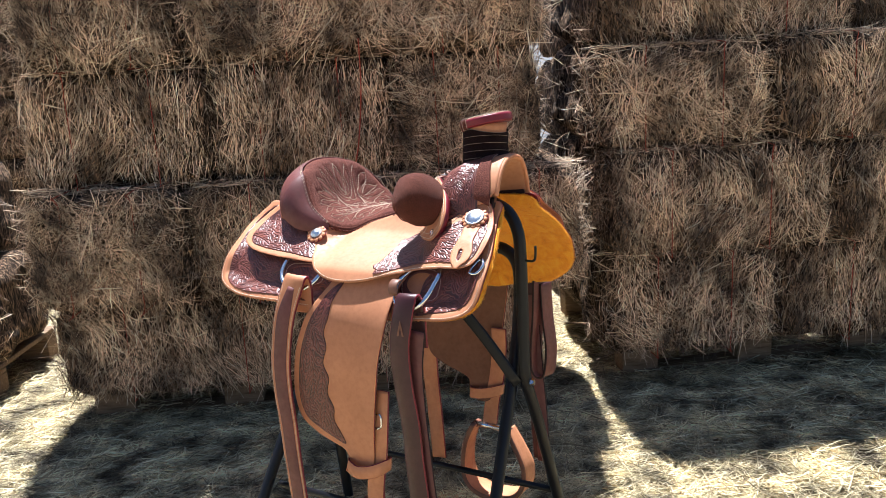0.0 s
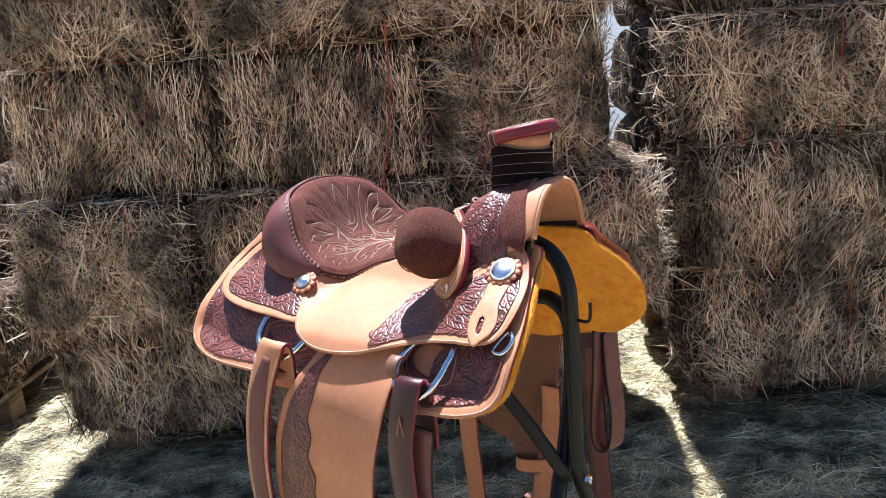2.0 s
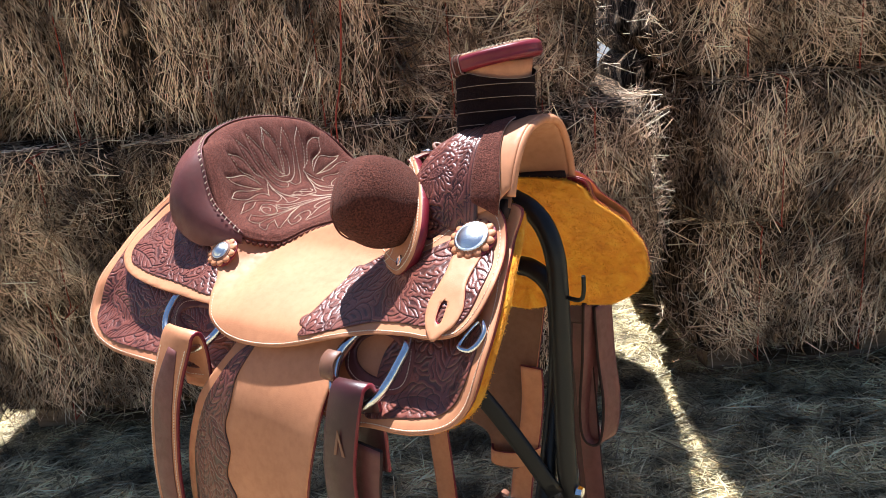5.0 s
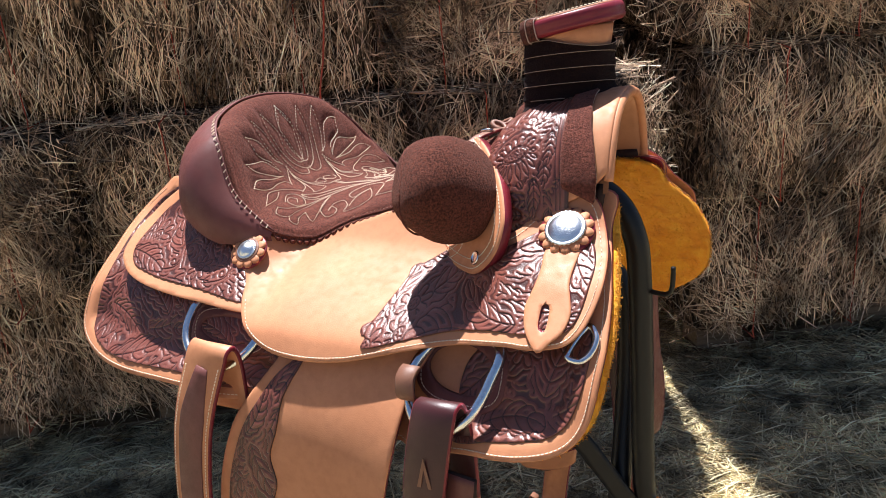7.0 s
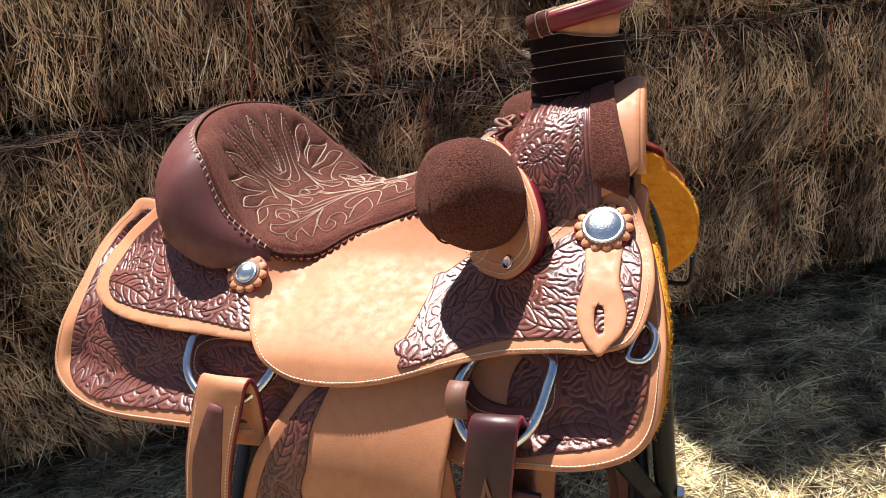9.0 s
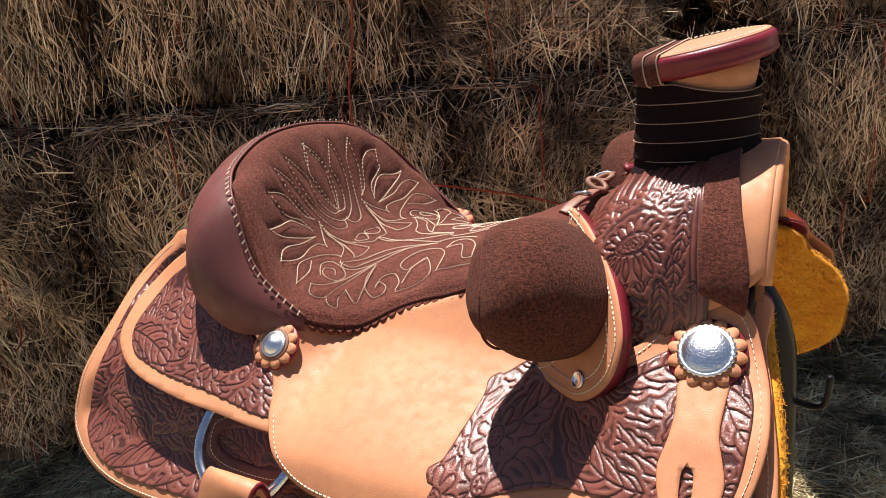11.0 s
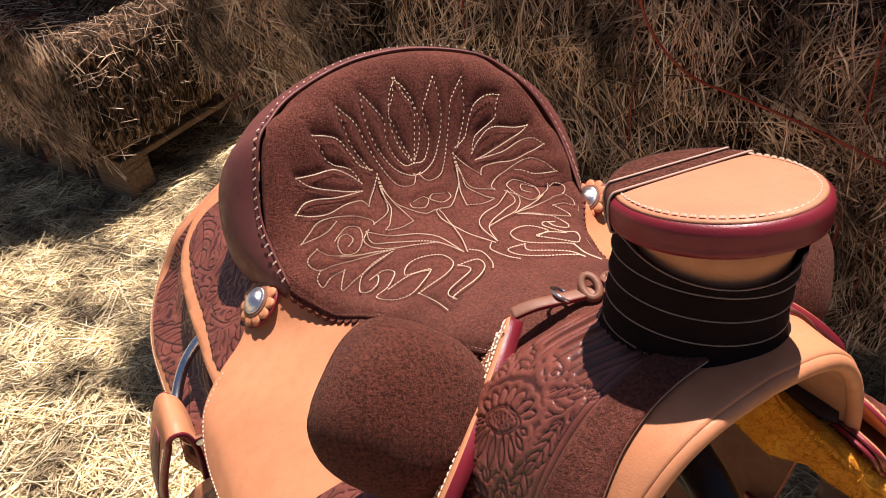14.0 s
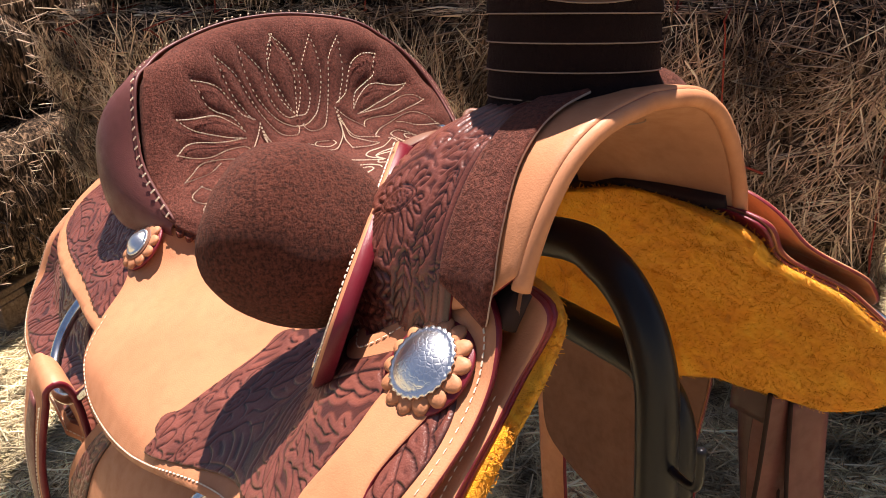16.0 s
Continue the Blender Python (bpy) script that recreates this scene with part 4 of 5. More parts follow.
    # jockeys
    sewn_panel(sg, "rear_jockey", REAR_JOCKEY, 0.0095, 0.005, saddle, "tooled dark leather rear jockey with natural border", [M_TAN, M_BURG], 0, [REAR_CARVE], 21, 0.0200)
    sewn_panel(sg, "seat_jockey", SEAT_JOCKEY, 0.0135, 0.005, saddle, "smooth natural leather seat jockey with a carved front corner", [M_TAN, M_BURG], 0.0055, [JOCKEY_CARVE], 33, 0.0220,
                    lambda x, z: ((z > 0.86) & (x < 0.36)) | (x < 0.09), step=0.004)
    # latch strap with slot
    if sg < 0:
        sewn_panel(sg, "latch_strap", LATCH, 0.0195, 0.0045, saddle, "natural leather latigo keeper with a slot", [M_TAN, M_BURG], 0, hole=SLOT, step=0.004)
    if sg < 0:
        flower(outer, 0.4420, 0.9075, 0.0246, 0.0205, 0.0275, "front_concho", saddle, sg, 14, "natural leather rosette with a silver concho")
    flower(outer, 0.062, 0.857, 0.0192, 0.0125, 0.0225, "rear_concho", saddle, sg, 11, "natural leather rosette with a silver concho")
    flower(outer, -0.060, 0.893, 0.0165, 0.0105, 0.0165, "back_concho", saddle, sg, 11, "natural leather rosette with a silver concho")


for _sg in (-1, 1):
    flank(_sg)

# ---- seat ----
_hu = np.array([-0.085, -0.065, -0.055, -0.037, -0.029, -0.015, 0.0, 0.018, 0.042, 0.08, 0.12, 0.16, 0.20, 0.24, 0.28, 0.32, 0.36])
_hz = np.array([1.010, 1.009, 1.007, 1.001, 0.992, 0.964, 0.932, 0.908, 0.895, 0.890, 0.896, 0.904, 0.914, 0.930, 0.950, 0.968, 0.978])
_su = np.linspace(-0.085, 0.36, 446)
_sz = np.interp(_su, _hu, _hz)
for _ in range(3):
    _sz = np.convolve(np.pad(_sz, 4, mode="reflect", reflect_type="odd"), np.ones(9) / 9, "valid")
SEAT = [(-0.051, 0.0), (-0.047, 0.045), (-0.032, 0.095), (-0.015, 0.122), (0.006, 0.142), (0.035, 0.156), (0.060, 0.158), (0.080, 0.151), (0.098, 0.138), (0.120, 0.125), (0.150, 0.110), (0.175, 0.099), (0.205, 0.092), (0.235, 0.086), (0.260, 0.080), (0.290, 0.070), (0.320, 0.052), (0.340, 0.026)]
SEAT_OUT = catmull(SEAT + [(x, -y) for x, y in SEAT[:0:-1]], 6)
_hw_x = np.array([p[0] for p in SEAT])
_hw_y = np.array([p[1] for p in SEAT])


def seat_z(x, y):
    far = y
    y = y - 0.45 * np.clip(y - 0.085, 0, 1) + 0.15 * np.clip(-0.085 - y, 0, 1)
    u = x - 1.3 * y * y * np.clip(1.15 - x / 0.16, 0, 1)
    z = np.interp(u, _su, _sz) - 1.2 * y * y * ease((-0.022 - u) / 0.016)
    # the far shoulder of the cantle falls off more evenly
    z = z + np.interp(x, [-0.05, -0.026, -0.008, 0.003, 0.014, 0.026, 0.045, 0.06, 0.08], [0, -0.008, -0.015, -0.010, -0.004, 0.005, 0.006, -0.005, 0]) * ease((far - 0.085) / 0.035)
    hw = np.interp(x, _hw_x, _hw_y)
    fall = np.clip(x / 0.09 + 0.1, 0, 1)
    return z - (0.024 + 0.014 * np.exp(-((x - 0.12) / 0.03) ** 2)) * fall * np.clip(np.abs(y) / np.maximum(hw, 0.05), 0, 1.05) ** 2.6


def seat_map(q, off):
    x, y = q[:, 0], q[:, 1]
    e = 0.002
    zx, zy = (seat_z(x + e, y) - seat_z(x - e, y)) / (2 * e), (seat_z(x, y + e) - seat_z(x, y - e)) / (2 * e)
    n = np.stack([-zx, -zy, np.ones_like(x)], 1)
    n /= np.linalg.norm(n, axis=1)[:, None]
    return np.stack([x, y, seat_z(x, y)], 1) + n * np.asarray(off)[:, None]


def seat_lines():
    half = []
    cm = lambda *p: half.append(catmull(p, 8, False))
    # petals round the dish
    cm((-0.031, -0.001), (-0.024, 0.009), (-0.016, 0.014), (-0.009, 0.014), (-0.001, 0.009), (0.008, 0.000))
    cm((-0.031, -0.001), (-0.024, -0.005), (-0.017, -0.013), (-0.010, -0.010), (0.008, 0.000))
    cm((-0.026, 0.037), (-0.018, 0.039), (-0.009, 0.037), (0.001, 0.029), (0.010, 0.019), (0.016, 0.004), (0.015, -0.003))
    cm((-0.026, 0.037), (-0.019, 0.026), (-0.014, 0.020), (-0.008, 0.022), (-0.000, 0.019), (0.008, 0.010), (0.008, 0.000))
    cm((-0.020, 0.064), (-0.012, 0.062), (-0.005, 0.059), (0.002, 0.051), (0.007, 0.046))
    cm((-0.020, 0.064), (-0.014, 0.050), (-0.008, 0.045), (0.001, 0.038), (0.013, 0.029), (0.023, 0.020), (0.025, 0.008), (0.018, 0.003))
    cm((-0.007, 0.094), (-0.002, 0.089), (0.002, 0.087), (0.004, 0.080), (0.006, 0.065), (0.014, 0.058))
    cm((-0.007, 0.094), (-0.007, 0.072), (-0.001, 0.061), (0.004, 0.055), (0.007, 0.044))
    cm((0.011, 0.119), (0.009, 0.104), (0.006, 0.081), (0.009, 0.067), (0.014, 0.058))
    cm((0.011, 0.119), (0.014, 0.109), (0.016, 0.094), (0.018, 0.075), (0.019, 0.060))
    cm((0.028, 0.128), (0.023, 0.118), (0.021, 0.105), (0.021, 0.085), (0.019, 0.060))
    cm((0.028, 0.128), (0.030, 0.114), (0.031, 0.097), (0.027, 0.080), (0.027, 0.064), (0.034, 0.058))
    cm((0.049, 0.130), (0.043, 0.120), (0.036, 0.109), (0.036, 0.092), (0.041, 0.071), (0.051, 0.061), (0.057, 0.061))
    cm((0.049, 0.130), (0.048, 0.114), (0.046, 0.104), (0.040, 0.093))
    # star sprays
    cm((0.010, 0.040), (0.021, 0.049), (0.034, 0.058))
    cm((0.010, 0.040), (0.026, 0.040), (0.043, 0.042), (0.051, 0.048), (0.057, 0.061))
    cm((0.010, 0.040), (0.024, 0.041), (0.044, 0.039), (0.063, 0.048), (0.069, 0.054), (0.072, 0.041), (0.069, 0.028))
    cm((0.010, 0.040), (0.027, 0.037), (0.047, 0.031), (0.068, 0.027))
    cm((0.010, 0.040), (0.028, 0.037), (0.049, 0.026), (0.064, 0.013), (0.067, -0.002), (0.115, 0.003), (0.150, 0.013))
    cm((0.043, 0.015), (0.040, 0.005), (0.047, 0.001), (0.056, 0.009), (0.052, 0.019), (0.046, 0.020))
    # scroll and long leaves
    cm((0.059, 0.100), (0.048, 0.086), (0.055, 0.075), (0.070, 0.078), (0.079, 0.087), (0.076, 0.098), (0.066, 0.100), (0.058, 0.095), (0.057, 0.088), (0.065, 0.085), (0.070, 0.091))
    cm((0.063, 0.071), (0.077, 0.071), (0.091, 0.054), (0.115, 0.026), (0.148, 0.016))
    cm((0.063, 0.071), (0.079, 0.052), (0.093, 0.031), (0.112, 0.019), (0.148, 0.016))
    cm((0.060, 0.118), (0.065, 0.128), (0.072, 0.129), (0.079, 0.122), (0.081, 0.108), (0.089, 0.087), (0.100, 0.059))
    cm((0.060, 0.118), (0.070, 0.111), (0.078, 0.097), (0.089, 0.077), (0.100, 0.059))
    cm((0.077, 0.101), (0.086, 0.083), (0.100, 0.059))
    cm((0.079, 0.122), (0.085, 0.127), (0.094, 0.124), (0.090, 0.115), (0.092, 0.103))
    cm((0.092, 0.103), (0.108, 0.111), (0.107, 0.095), (0.102, 0.061))
    # curls towards the front
    cm((0.102, 0.061), (0.103, 0.080), (0.109, 0.093), (0.123, 0.099), (0.133, 0.094), (0.130, 0.085), (0.119, 0.081), (0.118, 0.088))
    cm((0.118, 0.087), (0.119, 0.075), (0.131, 0.070), (0.144, 0.081), (0.147, 0.093), (0.164, 0.086), (0.172, 0.071), (0.156, 0.049), (0.149, 0.059), (0.143, 0.066), (0.131, 0.058), (0.131, 0.045), (0.141, 0.032), (0.160, 0.031), (0.173, 0.044), (0.178, 0.069))
    cm((0.148, 0.082), (0.148, 0.063), (0.156, 0.049))
    cm((0.178, 0.069), (0.200, 0.065), (0.222, 0.065))
    cm((0.149, 0.010), (0.160, 0.004), (0.181, 0.007), (0.192, 0.012))
    cm((0.168, 0.030), (0.170, 0.014), (0.186, 0.016), (0.202, 0.033), (0.210, 0.054), (0.216, 0.055))
    cm((0.168, 0.030), (0.183, 0.027), (0.198, 0.053), (0.214, 0.055))
    cm((0.117, 0.025), (0.108, 0.041), (0.094, 0.064), (0.073, 0.077), (0.062, 0.069))
    out = []
    for h in half:
        out += [h * np.array([1, -1]), h * np.array([1, 1.05])]
    return out


SEAT_LINES = seat_lines()


def seat_relief(q):
    d = near(q, SEAT_LINES)
    e = near(q, [SEAT_OUT])
    return -0.0014 * np.exp(-(d / 0.0018) ** 2) + 0.0022 * np.clip(d / 0.010, 0, 1) ** 0.7 - 0.004 * np.exp(-(e / 0.005) ** 2), np.ones(len(q))


seat = panel("seat", SEAT_OUT, seat_map, -0.004, 0.012, [M_SUEDE, M_SUEDE], saddle, "padded brown suede seat with white flower quilting", 0.0024, 0.003, relief=seat_relief)
for ln in SEAT_LINES:
    stitches("quilt_stitching", ln, seat_map, 0.0104, seat, 0.0028, 0.0022, 0.0010, 0.0008, label="white quilting thread")
# scalloped lower edge and its seam
for sg in (-1, 1):
    e = np.array([(x, sg * y) for x, y in SEAT if 0.070 < x < 0.30])
    e = resample(catmull(e, 8, False), 0.0085, False)
    vs, fc = [], []
    for i in range(len(e) - 1):
        a, b = e[i], e[i + 1]
        m, d = (a + b) / 2, b - a
        n = np.array([-d[1], d[0]]) / np.hypot(*d)
        n = n if n[1] * sg > 0 else -n
        k = len(vs)
        pts = [m + d * 0.5 * math.cos(t) + n * (0.0055 * math.sin(t) + 0.001) for t in np.linspace(0, math.pi, 7)] + [a - n * 0.006, b - n * 0.006]
        for p in pts:
            zz = seat_z(np.array([p[0]]), np.array([p[1]]))[0]
            vs.append((p[0], p[1], zz + 0.0052))
        for p in pts:
            zz = seat_z(np.array([p[0]]), np.array([p[1]]))[0]
            vs.append((p[0], p[1], zz + 0.0015))
        o = [7] + list(range(6, -1, -1)) + [8]
        f = tuple(k + j for j in o)
        fc.append(f if sg > 0 else f[::-1])
        for j in range(9):
            a_, b_ = o[j], o[(j + 1) % 9]
            fc.append((k + b_, k + a_, k + a_ + 9, k + b_ + 9))
    mesh_part("scalloped_edge", vs, fc, M_SUEDE, seat, "scalloped suede edge", False)
    stitches("seam", inset(np.vstack([e, e[::-1] * [1, 0.9]]), 0)[:len(e)] * np.array([1, 0.97]), seat_map, 0.0065, seat, 0.0042, label="cream seam")

# ---- cantle binding ----
RIM = np.array([(-0.052, 0.0, 1.013), (-0.048, 0.045, 1.010), (-0.033, 0.096, 0.994), (-0.016, 0.123, 0.972), (0.004, 0.143, 0.945), (0.033, 0.157, 0.908), (0.080, 0.152, 0.878)])
FOOT = np.array([(-0.105, 0.0, 0.945), (-0.100, 0.06, 0.935), (-0.085, 0.115, 0.918), (-0.062, 0.150, 0.902), (-0.030, 0.176, 0.886), (0.020, 0.180, 0.864), (0.080, 0.156, 0.866)])
BULGE = np.array([0.020, 0.020, 0.020, 0.020, 0.019, 0.014, 0.002])
mir = lambda a: np.vstack([a[:0:-1] * np.array([1, -1, 1]), a])
RIM = mir(RIM)
RIM[:, 2] = seat_z(RIM[:, 0], RIM[:, 1]) + 0.0075
rim, foot = catmull(RIM, 8, False), catmull(mir(FOOT), 8, False)
blg = catmull(np.r_[BULGE[:0:-1], BULGE][:, None], 8, False)[:, 0]
vs, fc = [], []
K = 12
for i in range(len(rim)):
    o = (rim[i] + foot[i]) / 2 - np.array([0.03, 0, 0.93])
    ax = foot[i] - rim[i]
    o = np.array([min(-0.3, o[0] * 4), o[1] * 5, 0.35])
    o -= ax * (o @ ax) / (ax @ ax)
    o /= np.linalg.norm(o)
    for k in range(K + 1):
        t = k / K
        vs.append(rim[i] + ax * t + o * blg[i] * math.sin(math.pi * t) ** 0.75)
n = K + 1
for i in range(len(rim) - 1):
    for k in range(K):
        fc.append((i * n + k, (i + 1) * n + k, (i + 1) * n + k + 1, i * n + k + 1))
cantle = mesh_part("cantle_binding", vs, fc, M_BROWN, saddle, "dark brown smooth leather cantle binding")
tube("piping", rim, 0.0014, M_BROWN, cantle, "", 8)
lace = resample(rim, 0.0085, False)
vs, fc = [], []
for i in range(1, len(lace) - 1):
    t = lace[i + 1] - lace[i - 1]
    t /= np.linalg.norm(t)
    c = lace[i]
    ii = int(round(i / (len(lace) - 1) * (len(rim) - 1)))
    o = foot[ii] - rim[ii]
    o = o / np.linalg.norm(o)
    up = np.cross(t, o)
    up = up if up[2] > 0 or abs(up[1]) > 0.3 else up
    cen = np.array([0.05, 0, 0.9])
    up = up if up @ (c - cen) > 0 else -up
    a, b = c - o * 0.002 + up * 0.0026 - t * 0.0008, c + o * 0.0028 + up * 0.0038 + t * 0.0006
    k = len(vs)
    for p in (a, b):
        vs += [p - t * 0.0007, p + t * 0.0007, p + t * 0.0007 + up * 0.0009, p - t * 0.0007 + up * 0.0009]
    fc += [(k, k + 1, k + 2, k + 3), (k + 7, k + 6, k + 5, k + 4), (k, k + 4, k + 5, k + 1), (k + 1, k + 5, k + 6, k + 2), (k + 2, k + 6, k + 7, k + 3), (k + 3, k + 7, k + 4, k)]
tagged(mesh_part("lacing", vs, fc, M_THREAD, cantle, "pale thread lacing", False), kind="stuff")

# ---- swell, gullet and horn ----
_ax = np.array([0.31, 0.33, 0.35, 0.38, 0.42, 0.45, 0.475])
_ah = np.array([0.945, 0.972, 0.998, 1.014, 1.022, 1.026, 1.029])
_aw = np.array([1.02, 1.08, 1.14, 1.16, 1.10, 1.03, 1.0])
ARCH = catmull([(0.110, 0.88), (0.107, 0.91), (0.102, 0.944), (0.094, 0.968), (0.081, 0.992), (0.063, 1.012), (0.038, 1.024), (0.0, 1.029)], 6, False)
ARCH = np.vstack([ARCH * [-1, 1], (ARCH[::-1])[1:]]) - np.array([0.009, 0])
_at = np.linspace(-1, 1, len(ARCH))


def front_skew(x, y):
    """The front edge is not quite square to the saddle."""
    return (0.012 + 0.10 * y) * np.clip((x - 0.38) / 0.09, 0, 1)


def swell_map(q, off):
    """(x, across from -1 to 1) on the swell."""
    def at(x, t):
        y, z = np.interp(t, _at, ARCH[:, 0]), np.interp(t, _at, ARCH[:, 1])
        h, w = np.interp(x, _ax, _ah), np.interp(x, _ax, _aw)
        return np.stack([x - front_skew(x, y * w), y * w, 0.88 + (z - 0.88) * (h - 0.88) / 0.149], 1)
    x, t = q[:, 0], q[:, 1]
    p = at(x, t)
    n = np.cross(at(x + 0.004, t) - at(x - 0.004, t), at(x, t + 0.02) - at(x, t - 0.02))
    n /= np.linalg.norm(n, axis=1)[:, None] + 1e-12
    n = np.where(((n * (p - np.array([0.4, 0, 0.93]))).sum(1) > 0)[:, None], n, -n)
    return p + n * np.asarray(off)[:, None]


def scaled(mp, k):
    """The same surface with its second coordinate in metres."""
    return lambda q, off: mp(q * np.array([1, 1 / k]), off)


SW = 0.17
sw_map = scaled(swell_map, SW)
swell = panel("swell", np.array([(0.318, -0.132), (0.43, -0.132), (0.455, -0.124), (0.474, -0.106), (0.474, 0.136), (0.318, 0.136)]), sw_map, 0, 0.004, [M_TAN, M_BURG, M_CORE], saddle, "natural leather swell cover", 0.006, 0.004)


def swell_carve():
    """A seeded eye with a fan above it and long petals below, strips from the horn, leaves round them."""
    lines = []
    u = np.linspace(0, 1, 9)
    for sg in (-1, 1):
        c = np.array([0.378, sg * 0.083])

        def put(p):
            p = np.asarray(p, float)
            return np.stack([c[0] + 0.92 * p[:, 0] + 0.30 * p[:, 1], c[1] + sg * (0.92 * p[:, 1] - 0.30 * p[:, 0])], 1)
        a = np.linspace(0, 2 * math.pi, 28)
        for k in (1.0, 1.22):
            lines.append(put(np.stack([k * 0.0118 * np.cos(a), k * 0.0066 * np.sin(a) * (1 - 0.35 * np.cos(a) ** 2)], 1)))
        for k in range(34):
            r, b = math.sqrt(k / 34), k * 2.4
            q = np.array([0.0095 * r * math.cos(b), 0.0045 * r * math.sin(b)])
            lines.append(put(np.array([q, q + 0.0005])))
        for k in range(7):
            b0, b1 = math.pi * (1.08 + 0.84 * k / 7), math.pi * (1.08 + 0.84 * (k + 1) / 7)
            b = b0 + (b1 - b0) * u
            r = 1.0 + 0.42 * np.sin(math.pi * u) ** 0.6
            lines.append(put(np.stack([0.0165 * r * np.cos(b), 0.0135 * r * np.sin(b)], 1)))
            lines.append(put(np.stack([0.0145 * (1 + 0.25 * u) * math.cos(b0), 0.0090 * (1 + 0.55 * u) * math.sin(b0)], 1)))
        for k in range(9):
            b = math.pi * (0.06 + 0.88 * k / 8)
            r, w = 0.030 * (0.65 + 0.35 * math.sin(b)), 0.10
            for e in (-1, 1):
                h = b + e * w * np.sin(math.pi * u)
                lines.append(put(np.stack([(0.0150 + (r - 0.0150) * u) * np.cos(h), (0.0085 + (r - 0.0085) * u) * np.sin(h)], 1)))
        for k in range(6):
            x = 0.336 + 0.015 * k
            lines.append(catmull([(x, sg * 0.002), (x + 0.004, sg * 0.02), (x + 0.006 - 0.002 * k, sg * 0.036), (x + 0.008 - 0.003 * k, sg * 0.046)], 6, False))
        for d in (0.0, 0.004):
            lines.append(catmull([(0.421 - d, 0.0), (0.421 - d, sg * 0.05), (0.424 - d, sg * 0.09), (0.428 - d, sg * 0.13), (0.424 - d, sg * 0.160)], 8, False))
        field = catmull([(0.326, sg * 0.044), (0.37, sg * 0.050), (0.413, sg * 0.046), (0.417, sg * 0.09), (0.421, sg * 0.13), (0.417, sg * 0.158), (0.37, sg * 0.162), (0.332, sg * 0.158), (0.326, sg * 0.10)], 6)
        eye = [(c, 0.0, 0.029, 0.029)]
        for ln in vines(field, 77, 0.015, 0.8):
            lines += uncovered(ln, eye)
    return lines


SC = swell_carve()
for sg in (-1, 1):
    e = 1.0 if sg < 0 else 0.82
    o = catmull([(0.321, sg * 0.004), (0.38, sg * 0.002), (0.424, sg * 0.004), (0.424, sg * 0.05), (0.432, sg * 0.09), (0.436, sg * e * 0.128), (0.430, sg * e * 0.160), (0.37, sg * e * 0.166), (0.330, sg * e * 0.164), (0.321, sg * e * 0.12), (0.320, sg * 0.05)], 6)
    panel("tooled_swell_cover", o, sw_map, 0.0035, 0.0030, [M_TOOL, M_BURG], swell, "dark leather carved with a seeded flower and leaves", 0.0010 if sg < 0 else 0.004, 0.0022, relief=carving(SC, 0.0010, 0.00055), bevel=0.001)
    # suede strap that runs down from the horn wrap
    if sg > 0:
        continue
    o = np.array([(0.416, -sg * 0.02), (0.441, -sg * 0.02), (0.448, sg * 0.037), (0.452, sg * 0.059), (0.458, sg * 0.081), (0.464, sg * 0.112), (0.463, sg * 0.132), (0.446, sg * 0.126), (0.428, sg * 0.119), (0.425, sg * 0.095), (0.424, sg * 0.07), (0.423, sg * 0.045)])
    o = resample(np.vstack([o, o[:1]]), 0.004, False)[:-1]
    panel("wrap_strap", o, sw_map, 0.0062, 0.0028, [M_SUEDE, M_EDGE], swell, "brown suede strap", 0.004, 0.003)
# rolled front lip, face and gullet lining
lip = np.stack([np.full(len(ARCH), 0.474), ARCH[:, 0] * 0.982, 0.88 + (ARCH[:, 1] - 0.88) * 0.982], 1)
lip[:, 0] -= front_skew(lip[:, 0], lip[:, 1])
lip = lip[lip[:, 2] > np.where(lip[:, 1] < 0, 0.950, 0.932)]
tube("front_lip", lip, 0.0050, M_TAN, swell, "rolled natural leather edge", 12)
vs, fc = [], []
UP = ARCH[ARCH[:, 1] > 0.938]
m = len(UP)
for x, k, kz in ((0.474, 0.965, 0.965), (0.470, 0.935, 0.925), (0.462, 0.922, 0.89), (0.44, 0.91, 0.82), (0.40, 0.89, 0.68), (0.36, 0.85, 0.58), (0.33, 0.75, 0.45)):
    for y, z in UP:
        vs.append((x - front_skew(x, y * k), y * k, 0.92 + (z - 0.92) * kz))
for i in range(6):
    for j in range(m - 1):
        fc.append((i * m + j, i * m + j + 1, (i + 1) * m + j + 1, (i + 1) * m + j))
mesh_part("gullet_lining", vs, fc, M_LINING_SHADED, swell, "natural leather gullet lining with shade in its colour")
# dark tree bars between gullet and fleece
for sg in (-1, 1):
    p = catmull([(0.456 - 0.010 * sg, sg * 0.097 - 0.007, 0.936), (0.43, sg * 0.092 - 0.006, 0.934), (0.36, sg * 0.085, 0.928), (0.30, sg * 0.08, 0.91)], 6, False)
    band("tree_bar", p, (0, sg * 0.5, -0.85), 0.022, 0.010, [M_CORE, M_CORE], swell, "dark edge of the saddle tree")

